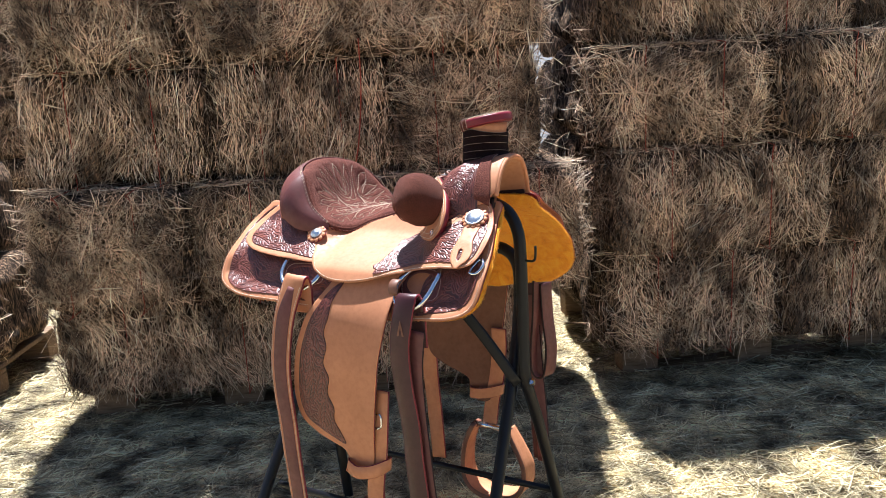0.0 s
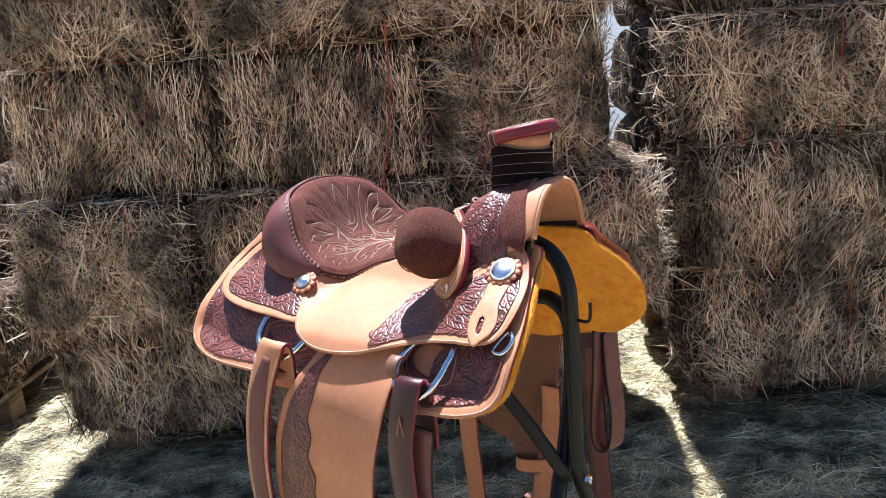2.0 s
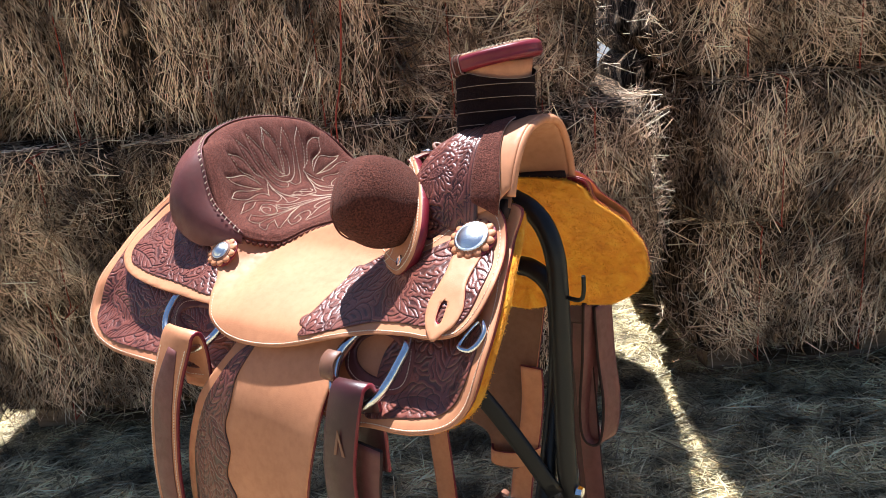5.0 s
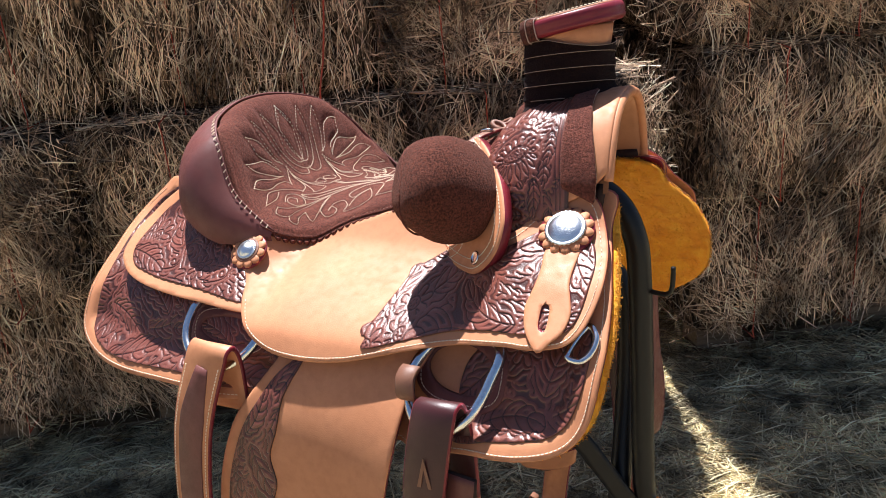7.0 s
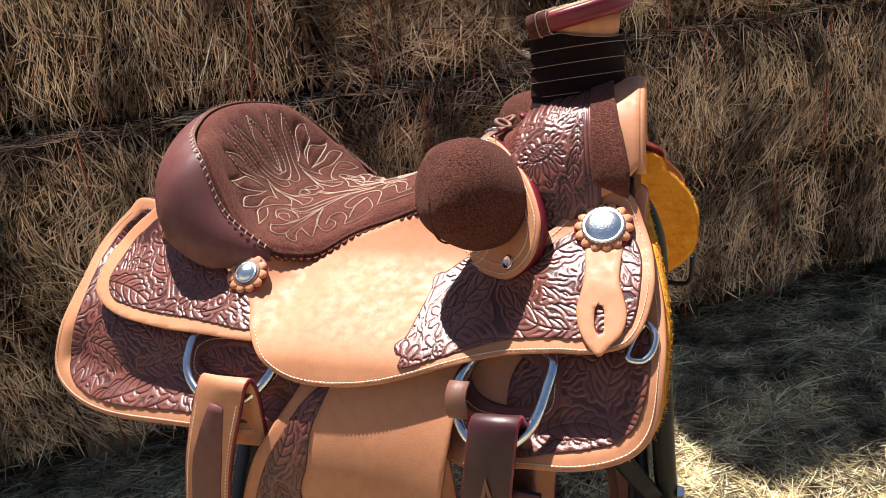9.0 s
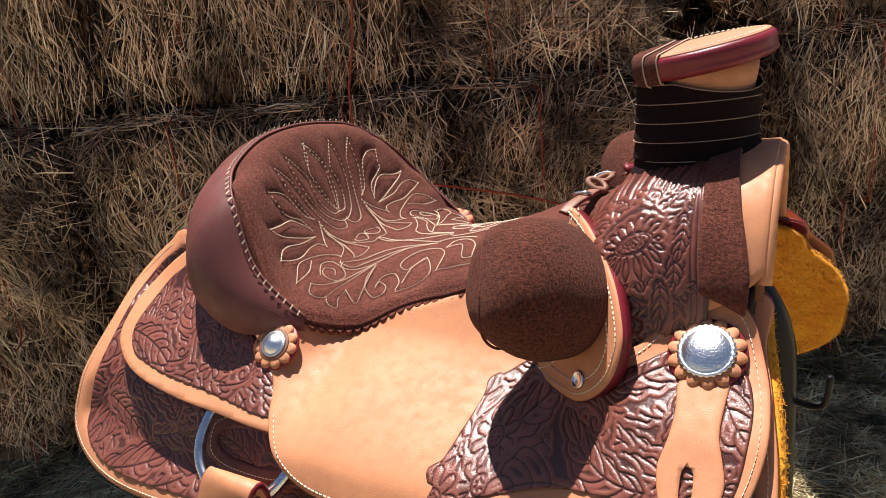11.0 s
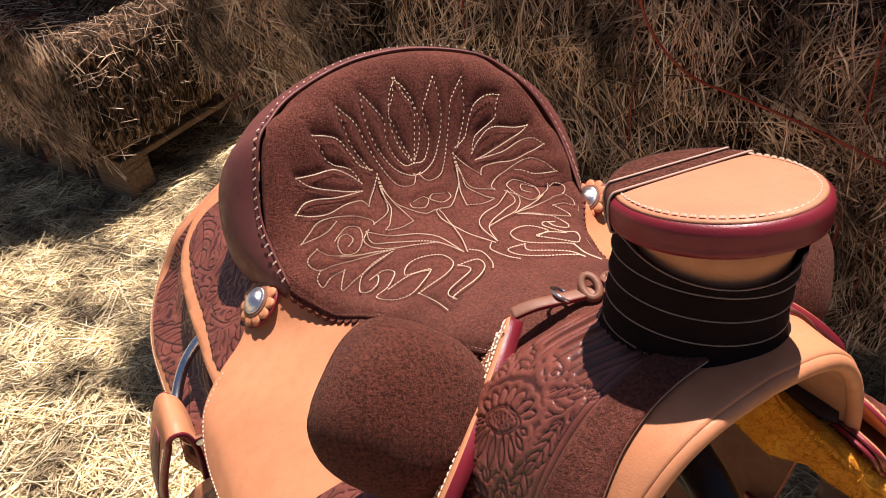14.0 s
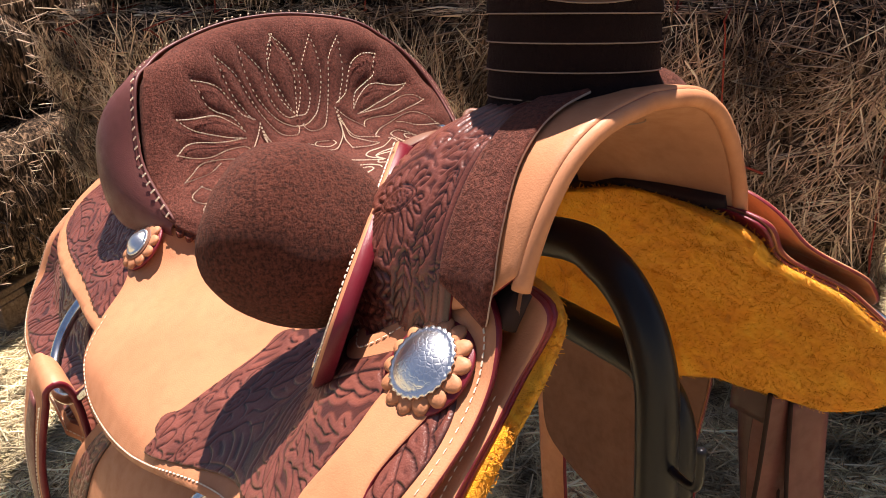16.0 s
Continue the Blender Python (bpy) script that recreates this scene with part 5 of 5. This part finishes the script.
horn = new("horn")
horn.parent = saddle
HX = 0.394
me_p = [(0.040, 1.012), (0.0475, 1.02), (0.0465, 1.05), (0.0465, 1.075), (0.048, 1.086), (0.049, 1.097)]
neck = lathe("neck", [(r - 0.002, z) for r, z in me_p], M_TAN, horn, "natural leather horn neck", 48, Matrix.Translation((HX, 0, 0)))
def horn_foot(a):
    """Height of the swell below the horn's outside."""
    x, y = HX + 0.048 * math.cos(a), 0.048 * math.sin(a)
    top = ARCH[(ARCH[:, 1] > 0.97)]
    z = np.interp(y / np.interp(x, _ax, _aw), top[:, 0], top[:, 1])
    return 0.88 + (z - 0.88) * (np.interp(x, _ax, _ah) - 0.88) / 0.149


# spiral wrap of dark suede
vs, fc = [], []
NA, NZ = 72, 60
step_h = 0.0155
edges = [[] for _ in range(7)]
for j in range(NZ + 1):
    for i in range(NA):
        a = 2 * math.pi * i / NA
        top = 1.087 - 0.010 * math.cos(a) + 0.004 * math.sin(a)
        bot = horn_foot(a)
        z = bot + (top - bot) * j / NZ
        ph = (z - 0.986 - 0.008 * math.sin(a + 2.4)) / step_h
        fr = ph - math.floor(ph)
        r = np.interp(z, [p[1] for p in me_p[1:]], [p[0] for p in me_p[1:]]) + 0.0012 + 0.0022 * (1 - fr) ** 0.5 * (1 if fr < 0.98 else 0)
        r += 0.005 * math.exp(-((z - bot) / 0.007) ** 2)
        vs.append((HX + r * math.cos(a), r * math.sin(a), z))
for j in range(NZ):
    for i in range(NA):
        fc.append((j * NA + i, j * NA + (i + 1) % NA, (j + 1) * NA + (i + 1) % NA, (j + 1) * NA + i))
wrap = mesh_part("wrap", vs, fc, M_WRAP, horn, "dark brown suede horn wrap")
for k in range(1, 7):
    p = []
    for i in range(60):
        a = 2 * math.pi * i / 60
        z = 0.986 + 0.008 * math.sin(a + 2.4) + step_h * k
        top = 1.087 - 0.010 * math.cos(a) + 0.004 * math.sin(a)
        z = min(z, top)
        r = np.interp(z, [q[1] for q in me_p], [q[0] for q in me_p]) + 0.0035
        p.append((HX + r * math.cos(a), r * math.sin(a), z))
    tube("wrap_edge", p, 0.00045, M_WRAP_EDGE, wrap, "pale cut edge of the wrap", 5, True)
CAP = pose(0.401, -0.004, 1.0925, 0, -13, 0)


def oval(a, r):
    return 1 + 0.035 * math.cos(2 * (a - 0.5))


rim_prof = [(0.030, -0.002), (0.050, -0.002), (0.0535, 0.0), (0.0545, 0.003), (0.0538, 0.0042), (0.0548, 0.006), (0.0542, 0.0085), (0.0550, 0.0105), (0.0544, 0.0122), (0.0540, 0.0145), (0.0515, 0.0165), (0.046, 0.0172), (0.03, 0.0172)]
cap = lathe("cap", rim_prof, M_BURG, horn, "laminated burgundy horn cap rim", 72, CAP, oval)
lathe("cap_cover", [(0.02, 0.0155), (0.0505, 0.0158), (0.0515, 0.0168), (0.050, 0.0178), (0.04, 0.0185), (0.02, 0.0188), (0.002, 0.019)], M_CAP, cap, "natural leather horn cap", 72, CAP, oval)
cap_mp = lambda q, off: np.array([tuple(CAP @ Vector((x, y, 0.0188 + o - 0.6 * max(0, math.hypot(x, y) - 0.047)))) for (x, y), o in zip(q, off)])
a = np.linspace(-2.2, 2.2, 60)
stitches("stitching", np.stack([0.0478 * np.cos(a) * (1 + 0.035 * np.cos(2 * (a - 0.5))), 0.0478 * np.sin(a) * (1 + 0.035 * np.cos(2 * (a - 0.5)))], 1), cap_mp, 0.0, cap, 0.0045, label="cream stitching")
# wrap turned over the back of the cap, lying flat, with thin pale cut edges
for lim, grow, zt, lo in ((-0.024, 1.012, 0.0196, -0.003), (-0.036, 1.024, 0.0205, -0.005)):
    vs, fc = [], []
    ang = np.linspace(math.acos(lim / 0.055), 2 * math.pi - math.acos(lim / 0.055), 30)
    for z, k in ((lo, 0.93), (-0.003, 0.985), (0.004, 1.0), (0.011, 1.0), (0.0155, 0.985), (zt - 0.0008, 0.95), (zt, 0.90)):
        for t in ang:
            vs.append(tuple(CAP @ Vector((0.0545 * oval(t, 1) * grow * k * math.cos(t), 0.0545 * oval(t, 1) * grow * k * math.sin(t), z))))
    na = len(ang)
    for j in range(6):
        for i in range(na - 1):
            fc.append((j * na + i, j * na + i + 1, (j + 1) * na + i + 1, (j + 1) * na + i))
    fc.append(tuple(6 * na + i for i in range(na)))
    mesh_part("wrap_turn", vs, fc, M_PAD, wrap, "suede turn over the cap")
    e = [vs[j * na] for j in range(7)] + [vs[6 * na + na - 1]] + [vs[j * na + na - 1] for j in range(6, -1, -1)]
    tube("wrap_edge", resample(np.array(e), 0.002, False), 0.0007, M_EDGE, wrap, "pale cut edge of the wrap", 5)

# ---- bucking rolls ----
ROLL_C = np.array([0.3135, -0.152, 0.942])
ROLL_N = np.array([-0.584, -0.714, 0.386])
ROLL_D = np.array([0.258, -0.613, -0.745])
ROLL_N, ROLL_D = ROLL_N / np.linalg.norm(ROLL_N), ROLL_D / np.linalg.norm(ROLL_D)
ROLL_F = np.cross(ROLL_N, ROLL_D)
PLATE = [(-0.082, -0.008), (-0.061, 0.012), (-0.033, 0.028), (-0.002, 0.042), (0.027, 0.048), (0.048, 0.047), (0.068, 0.035), (0.079, 0.015), (0.080, -0.011), (0.066, -0.038), (0.047, -0.063), (0.027, -0.083), (0.030, -0.040), (-0.005, -0.042), (-0.040, -0.030), (-0.066, -0.012)]
for sg in (-1, 1):
    flipy = np.array([1, -sg, 1])

    def roll_map(q, off, flipy=flipy):
        """(down, forward) on the backing; off towards the pad."""
        q = np.asarray(q)
        off = np.asarray(off) - 0.040 - 0.5 * np.clip(q[:, 0] - 0.02, 0, 1) ** 2
        return (ROLL_C + q[:, :1] * ROLL_D + q[:, 1:] * ROLL_F + off[:, None] * ROLL_N) * flipy
    o = catmull(PLATE, 8)
    pl = panel("bucking_roll", o, roll_map, -0.010, 0.011, [M_TAN, M_BURG, M_BURG], saddle, "brown suede bucking roll on a stitched natural leather backing", 0.006, 0.003, sg > 0, bevel=0.002)
    stitches("stitching", inset(resample(o, 0.003), 0.0055), roll_map, 0.0014, pl, label="cream stitching")
    stitches("stitching", inset(resample(o, 0.003), 0.0150), roll_map, 0.0014, pl, label="cream stitching")
    # stuffed pad: a soft drum, flatter at its outer end
    vs, fc = [], []
    NU, NV = 64, 26
    for j in range(NV + 1):
        f = math.pi * j / NV
        cf, sf = math.cos(f), math.sin(f)
        h = 0.052 * math.copysign(abs(cf) ** 0.82, cf)
        r = abs(sf) ** 0.62
        for i in range(NU):
            a = 2 * math.pi * i / NU
            ca, sa = math.cos(a), math.sin(a)
            d = 0.0545 * r * math.copysign(abs(ca) ** 0.93, ca)
            w = 0.0465 * r * math.copysign(abs(sa) ** 0.93, sa)
            p = ROLL_C + d * ROLL_D + w * ROLL_F + h * ROLL_N
            p = p * (1 + 0.004 * noise.noise(p * 26)) + 0.0010 * noise.noise(p * 70) * ROLL_N
            vs.append(p * flipy)
    for j in range(NV):
        for i in range(NU):
            f = (j * NU + i, j * NU + (i + 1) % NU, (j + 1) * NU + (i + 1) % NU, (j + 1) * NU + i)
            fc.append(f if sg > 0 else f[::-1])
    mesh_part("pad", vs, fc, M_PAD, pl, "stuffed dark brown suede pad")
    seam = []
    m = np.array([-0.93, -0.10, -0.15])
    m /= np.linalg.norm(m)
    e = np.cross(m, (0, 0, 1.0))
    e /= np.linalg.norm(e)
    g = np.cross(m, e)
    for i in range(90):
        a = 2 * math.pi * i / 90
        v = 0.55 * m + 0.83 * (math.cos(a) * e + math.sin(a) * g)
        d, w, h = v @ ROLL_D, v @ ROLL_F, v @ ROLL_N
        lo, hi = 0.0, 0.2
        for _ in range(24):
            k = (lo + hi) / 2
            r = ((abs(k * d) / 0.0545) ** 2.15 + (abs(k * w) / 0.0465) ** 2.15) ** 0.465
            lo, hi = (k, hi) if r ** 3.226 + (abs(k * h) / 0.052) ** 2.44 < 1 else (lo, k)
        seam.append((ROLL_C + v * lo) * flipy)
    tube("piping", np.array(seam), 0.0012, M_SUEDE, pl, "brown piping", 6, True)
    c = roll_map(np.array([(0.0650, -0.0045)]), np.array([0.001]))[0]
    mm = Matrix.Translation(c) @ Vector(ROLL_N * flipy).to_track_quat("Z", "Y").to_matrix().to_4x4()
    lathe("screw", [(0.002, 0), (0.0072, 0), (0.0074, 0.0016), (0.0058, 0.0022), (0.0054, 0.0014), (0.0026, 0.0018), (0.0006, 0.0012)], M_STEEL, pl, "steel screw and cup washer", 24, mm)
# tie strap between the rolls
tie = new("tie_strap")
tie.parent = saddle
tagged(tie, "knotted brown leather tie with steel loops")
p = catmull([(0.300, -0.062, 0.974), (0.304, -0.048, 0.979), (0.309, -0.030, 0.981), (0.314, 0.0, 0.982)], 6, False)
band("strap", p, (1, 0.2, 0), 0.0095, 0.003, [M_TAN_DK, M_BURG], tie, arc=0.1)
p = catmull([(0.296, 0.075, 0.970), (0.302, 0.055, 0.978), (0.309, 0.030, 0.981), (0.314, 0.0, 0.986)], 6, False)
band("strap", p, (1, -0.2, 0), 0.0095, 0.003, [M_TAN_DK, M_BURG], tie, arc=0.1)
for sg in (-1, 1):
    c = np.array([0.305, sg * 0.027, 0.980])
    ring("loop", [c + np.array([0.008, 0.0, 0.001]), c + np.array([0.004, sg * 0.006, 0.005]), c + np.array([-0.008, sg * 0.003, 0.002]), c + np.array([-0.006, -sg * 0.006, -0.003])], 0.0013, tie, "steel loop")
    a = np.linspace(0, 2 * math.pi, 14, endpoint=False)
    tube("knot", np.stack([0.311 + 0.008 * np.cos(a), sg * 0.009 + 0.005 * np.sin(a), 0.985 + 0.004 * np.sin(a + sg)], 1), 0.0030, M_TAN_DK, tie, "", 8, True)

# ---- fenders, straps and stirrups ----
FENDER = [(0.175, 0.815), (0.150, 0.768), (0.122, 0.728), (0.101, 0.694), (0.082, 0.640), (0.071, 0.588), (0.066, 0.540), (0.068, 0.505), (0.082, 0.468), (0.12, 0.443), (0.16, 0.428), (0.195, 0.414), (0.205, 0.385), (0.225, 0.36), (0.262, 0.362), (0.270, 0.40), (0.277, 0.47), (0.288, 0.55), (0.297, 0.62), (0.310, 0.70), (0.318, 0.765), (0.322, 0.815)]
FENDER_CARVE = [(0.185, 0.775), (0.170, 0.735), (0.166, 0.700), (0.158, 0.670), (0.166, 0.640), (0.157, 0.605), (0.170, 0.575), (0.164, 0.540), (0.178, 0.510), (0.176, 0.480), (0.190, 0.455), (0.200, 0.430), (0.17, 0.440), (0.13, 0.456), (0.100, 0.474), (0.086, 0.503), (0.083, 0.540), (0.088, 0.588), (0.098, 0.638), (0.116, 0.690), (0.136, 0.725), (0.158, 0.757)]


_gz = np.linspace(0.30, 0.88, 291)
_gy = np.interp(_gz, [0.36, 0.42, 0.52, 0.62, 0.705, 0.745, 0.775, 0.82], [0.266, 0.276, 0.287, 0.291, 0.281, 0.264, 0.243, 0.200])
for _ in range(3):
    _gy = np.convolve(np.pad(_gy, 10, mode="reflect", reflect_type="odd"), np.ones(21) / 21, "valid")


def fender_map(sg):
    def mp(q, off):
        x, z = q[:, 0], q[:, 1]
        y = np.interp(z, _gz, _gy) + 0.6 * np.clip(x - 0.2, 0, 1) ** 2 * np.clip((0.76 - z) * 8, 0, 1) - 0.5 * np.clip(0.2 - x, 0, 1) ** 2 + np.asarray(off)
        return np.stack([x, sg * y, z], 1)
    return mp


def hang(sg):
    mp = fender_map(sg)
    flip = sg > 0
    o = catmull(FENDER, 6)
    fe = panel("fender", o, mp, 0.0, 0.005, [M_TAN, M_BURG], saddle, "natural leather fender with a dark tooled back edge", 0.004, 0.003, sg < 0)
    panel("fender_back", inset(resample(o, 0.004), 0.001), mp, -0.0025, 0.002, [M_FLESH, M_FLESH], fe, "rough brown flesh side", 0.012, 0.006, sg < 0)
    co = catmull(FENDER_CARVE, 5)
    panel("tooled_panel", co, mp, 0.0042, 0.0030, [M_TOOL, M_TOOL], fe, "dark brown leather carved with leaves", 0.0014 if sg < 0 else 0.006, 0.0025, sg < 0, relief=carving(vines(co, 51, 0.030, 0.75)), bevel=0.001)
    # keeper strap and buckle below
    y = sg * 0.272
    q = lambda a: np.array([(x, y + sg * d, z) for x, d, z in a])
    band("stirrup_leather", catmull(q([(0.287, 0.002, 0.56), (0.286, 0.006, 0.50), (0.280, 0.004, 0.43), (0.268, 0.0, 0.36), (0.262, -0.004, 0.29)]), 5, False), (1, 0, 0.1), 0.042, 0.006, [M_TAN, M_BURG], fe, "natural leather stirrup strap")
    band("hobble_strap", catmull(q([(0.205, 0.014, 0.385), (0.235, 0.022, 0.378), (0.27, 0.020, 0.385), (0.292, 0.010, 0.395), (0.30, -0.008, 0.40), (0.27, -0.022, 0.39), (0.22, -0.018, 0.38), (0.204, 0.0, 0.383), (0.207, 0.014, 0.386)]), 5, False), (0.1, 0, 1), 0.028, 0.004, [M_TAN, M_BURG], fe, "natural leather hobble strap")
    ring("buckle", q([(0.272, 0.010, 0.505), (0.290, 0.012, 0.51), (0.292, 0.012, 0.485), (0.274, 0.010, 0.48)]), 0.0022, fe, "steel buckle")
    # stirrup
    st = new("stirrup")
    st.parent = saddle
    u = catmull(q([(0.225, -0.01, 0.298), (0.205, -0.01, 0.25), (0.197, -0.01, 0.19), (0.205, -0.01, 0.145), (0.235, -0.01, 0.118), (0.285, -0.01, 0.110), (0.340, -0.01, 0.120), (0.370, -0.01, 0.15), (0.375, -0.01, 0.20), (0.352, -0.01, 0.25), (0.322, -0.01, 0.298)]), 6, False)
    band("stirrup_body", u, (0, 1, 0), np.interp(np.arange(len(u)), [0, len(u) / 2, len(u) - 1], [0.045, 0.085, 0.045]), 0.013, [M_TAN, M_TAN_DK], st, "natural leather covered stirrup")
    tube("stirrup_pin", q([(0.218, -0.01, 0.292), (0.27, -0.01, 0.294), (0.33, -0.01, 0.292)]), 0.008, M_STEEL, st, "steel cross pin", 10)
    tagged(st, "leather-covered stirrup hanging from its fender")
    # rear billet
    path = catmull(q([(0.085, -0.012, 0.70), (0.084, -0.010, 0.752), (0.083, -0.004, 0.776), (0.082, 0.006, 0.780), (0.076, 0.014, 0.760), (0.060, 0.027, 0.69), (0.049, 0.030, 0.60), (0.051, 0.030, 0.53), (0.059, 0.028, 0.46), (0.066, 0.026, 0.38), (0.078, 0.024, 0.28), (0.09, 0.022, 0.16)]), 6, False)
    wd = np.interp(np.arange(len(path)), [0, 20, 36, len(path) - 1], [0.05, 0.056, 0.052, 0.044])
    bl = band("rear_billet", path, (1, 0, 0), wd, 0.006, [M_TAN, M_BURG], saddle, "natural leather billet with a dark tooled middle")
    mid = path[24:]
    band("tooled_strip", mid + np.array([0, sg * 0.0036, 0]), (1, 0, 0), np.interp(np.arange(len(mid)), [0, 5, len(mid) - 1], [0.016, 0.034, 0.029]), 0.002, [M_BROWN, M_BROWN], bl, "dark tooled strip")
    for s in (-1, 1):
        e = path[24:] + np.array([1, 0, 0]) * (wd[24:] * 0.42 * s)[:, None] + np.array([0, sg * 0.0040, 0])
        stitches("stitching", e, lambda q3, off: q3 + np.array([0, sg, 0]) * np.asarray(off)[:, None], 0.0, bl, label="cream stitching")
    # front latigo, doubled over its dee
    path = catmull(q([(0.372, -0.010, 0.66), (0.370, -0.008, 0.72), (0.366, -0.001, 0.762), (0.364, 0.010, 0.768), (0.362, 0.018, 0.755), (0.357, 0.026, 0.71), (0.353, 0.028, 0.66), (0.360, 0.028, 0.59), (0.373, 0.026, 0.513), (0.380, 0.024, 0.43), (0.390, 0.022, 0.345), (0.402, 0.02, 0.22)]), 6, False)
    la = band("latigo", path, (1, 0, 0.05), np.interp(np.arange(len(path)), [0, 30, 45, len(path) - 1], [0.046, 0.046, 0.042, 0.044]), 0.006, [M_LATIGO, M_BURG], saddle, "dark burgundy latigo strap doubled over its dee")
    band("latigo_tail", catmull(q([(0.385, 0.012, 0.70), (0.378, 0.012, 0.62), (0.384, 0.012, 0.53), (0.394, 0.010, 0.43), (0.405, 0.008, 0.33), (0.415, 0.006, 0.22)]), 6, False), (1, 0, 0.05), 0.036, 0.005, [M_BROWN, M_CORE], la, "dark brown strap tail")
    bm = bmesh.new()
    v = [bm.verts.new((x, y + sg * 0.0305, z)) for x, z in ((0.349, 0.690), (0.357, 0.722), (0.365, 0.690), (0.361, 0.690), (0.357, 0.71), (0.353, 0.690))]
    bm.faces.new(v)
    w = bmesh.ops.extrude_face_region(bm, geom=bm.faces[:])
    bmesh.ops.translate(bm, verts=[g for g in w["geom"] if isinstance(g, bmesh.types.BMVert)], vec=(0, sg * 0.001, 0))
    part("keeper_cut", bm, M_TAN_DK, la, "cut keeper tongue")
    band("dee_keeper", catmull(q([(0.325, -0.012, 0.792), (0.325, -0.004, 0.79), (0.325, 0.003, 0.783), (0.327, 0.006, 0.770), (0.327, 0.0, 0.763)]), 5, False), (1, 0, 0), 0.020, 0.004, [M_TAN_DK, M_TAN_DK], la, "small leather keeper")
    if sg > 0:
        lp = catmull(q([(0.40, 0.0, 0.70), (0.395, 0.006, 0.60), (0.388, 0.010, 0.50), (0.395, 0.014, 0.452), (0.42, 0.018, 0.455), (0.425, 0.022, 0.52), (0.415, 0.022, 0.60), (0.41, 0.018, 0.69)]), 6, False)
        band("latigo_loop", lp, (0.25, 1, 0), 0.045, 0.006, [M_BROWN, M_CORE], la, "dark folded latigo loop")


for _sg in (-1, 1):
    hang(_sg)

# ---- folding stand ----
stand = new("saddle_stand")
stand.matrix_world = pose(-0.2938, 2.0339, 0.0, 0, 0, -29.48)
tagged(stand, "black painted steel tube folding saddle stand", "saddle stand")
_R = Matrix.Rotation(radians(-4.07), 3, "X")


def sp(pts):
    """Points given in the saddle's leaning frame."""
    return [tuple(_R @ Vector(p)) for p in pts]


def leg(pts, name, label=""):
    return tube(name, catmull(sp(pts), 7, False), 0.0135, M_BLACK, stand, label, 14)


# upper rail that bends down to crossing legs at both ends
leg([(-0.16, 0.20, 0.02), (-0.13, 0.12, 0.25), (-0.10, 0.01, 0.53), (-0.095, 0.0, 0.75), (-0.09, 0.0, 0.77), (-0.075, 0.0, 0.815), (-0.04, 0.0, 0.834), (0.10, 0.0, 0.845), (0.25, 0.0, 0.885), (0.385, 0.0, 0.923), (0.425, 0.0, 0.920), (0.453, 0.0, 0.90), (0.470, 0.0, 0.865), (0.476, 0.0, 0.82), (0.481, 0.0, 0.70), (0.484, 0.0, 0.60), (0.488, 0.004, 0.53), (0.497, 0.05, 0.42), (0.510, 0.13, 0.22), (0.522, 0.21, 0.03)], "upper_rail")
leg([(-0.14, -0.27, 0.03), (-0.12, -0.18, 0.23), (-0.085, -0.03, 0.53), (-0.075, 0.06, 0.72), (-0.06, 0.065, 0.79), (-0.02, 0.065, 0.815), (0.2, 0.065, 0.815), (0.37, 0.065, 0.815), (0.41, 0.065, 0.81), (0.435, 0.066, 0.785), (0.445, 0.062, 0.74), (0.45, 0.045, 0.65), (0.455, 0.0, 0.53), (0.46, -0.05, 0.42), (0.468, -0.14, 0.22), (0.475, -0.24, 0.02)], "lower_rail")
br = catmull(sp([(0.475, -0.012, 0.525), (0.40, -0.03, 0.63), (0.31, -0.06, 0.745), (0.25, -0.075, 0.82)]), 4, False)
band("brace", br, (0.75, 0.3, 0.6), 0.024, 0.006, [M_BLACK, M_BLACK], stand)
for x in (0.488, -0.09):
    bm = bmesh.new()
    bmesh.ops.create_cone(bm, cap_ends=True, segments=6, radius1=0.008, radius2=0.007, depth=0.008)
    bmesh.ops.rotate(bm, verts=bm.verts, cent=(0, 0, 0), matrix=Matrix.Rotation(math.pi / 2, 3, "Y"))
    bmesh.ops.translate(bm, verts=bm.verts, vec=sp([(x + (0.017 if x > 0 else -0.017), 0.0, 0.53)])[0])
    part("bolt", bm, M_STEEL, stand, "steel bolt head")
tube("hook", catmull(sp([(0.48, 0.0, 0.805), (0.497, -0.003, 0.803), (0.510, -0.006, 0.805), (0.515, -0.008, 0.815), (0.516, -0.010, 0.838)]), 5, False), 0.0028, M_BLACK, stand, "black wire hook", 8)
for y, x0, x1 in ((0.135, -0.125, 0.512), (-0.145, -0.11, 0.468)):
    tube("cross_bar", sp([(x0, y, 0.22), ((x0 + x1) / 2, y, 0.22), (x1, y, 0.22)]), 0.008, M_BLACK, stand, "", 10)
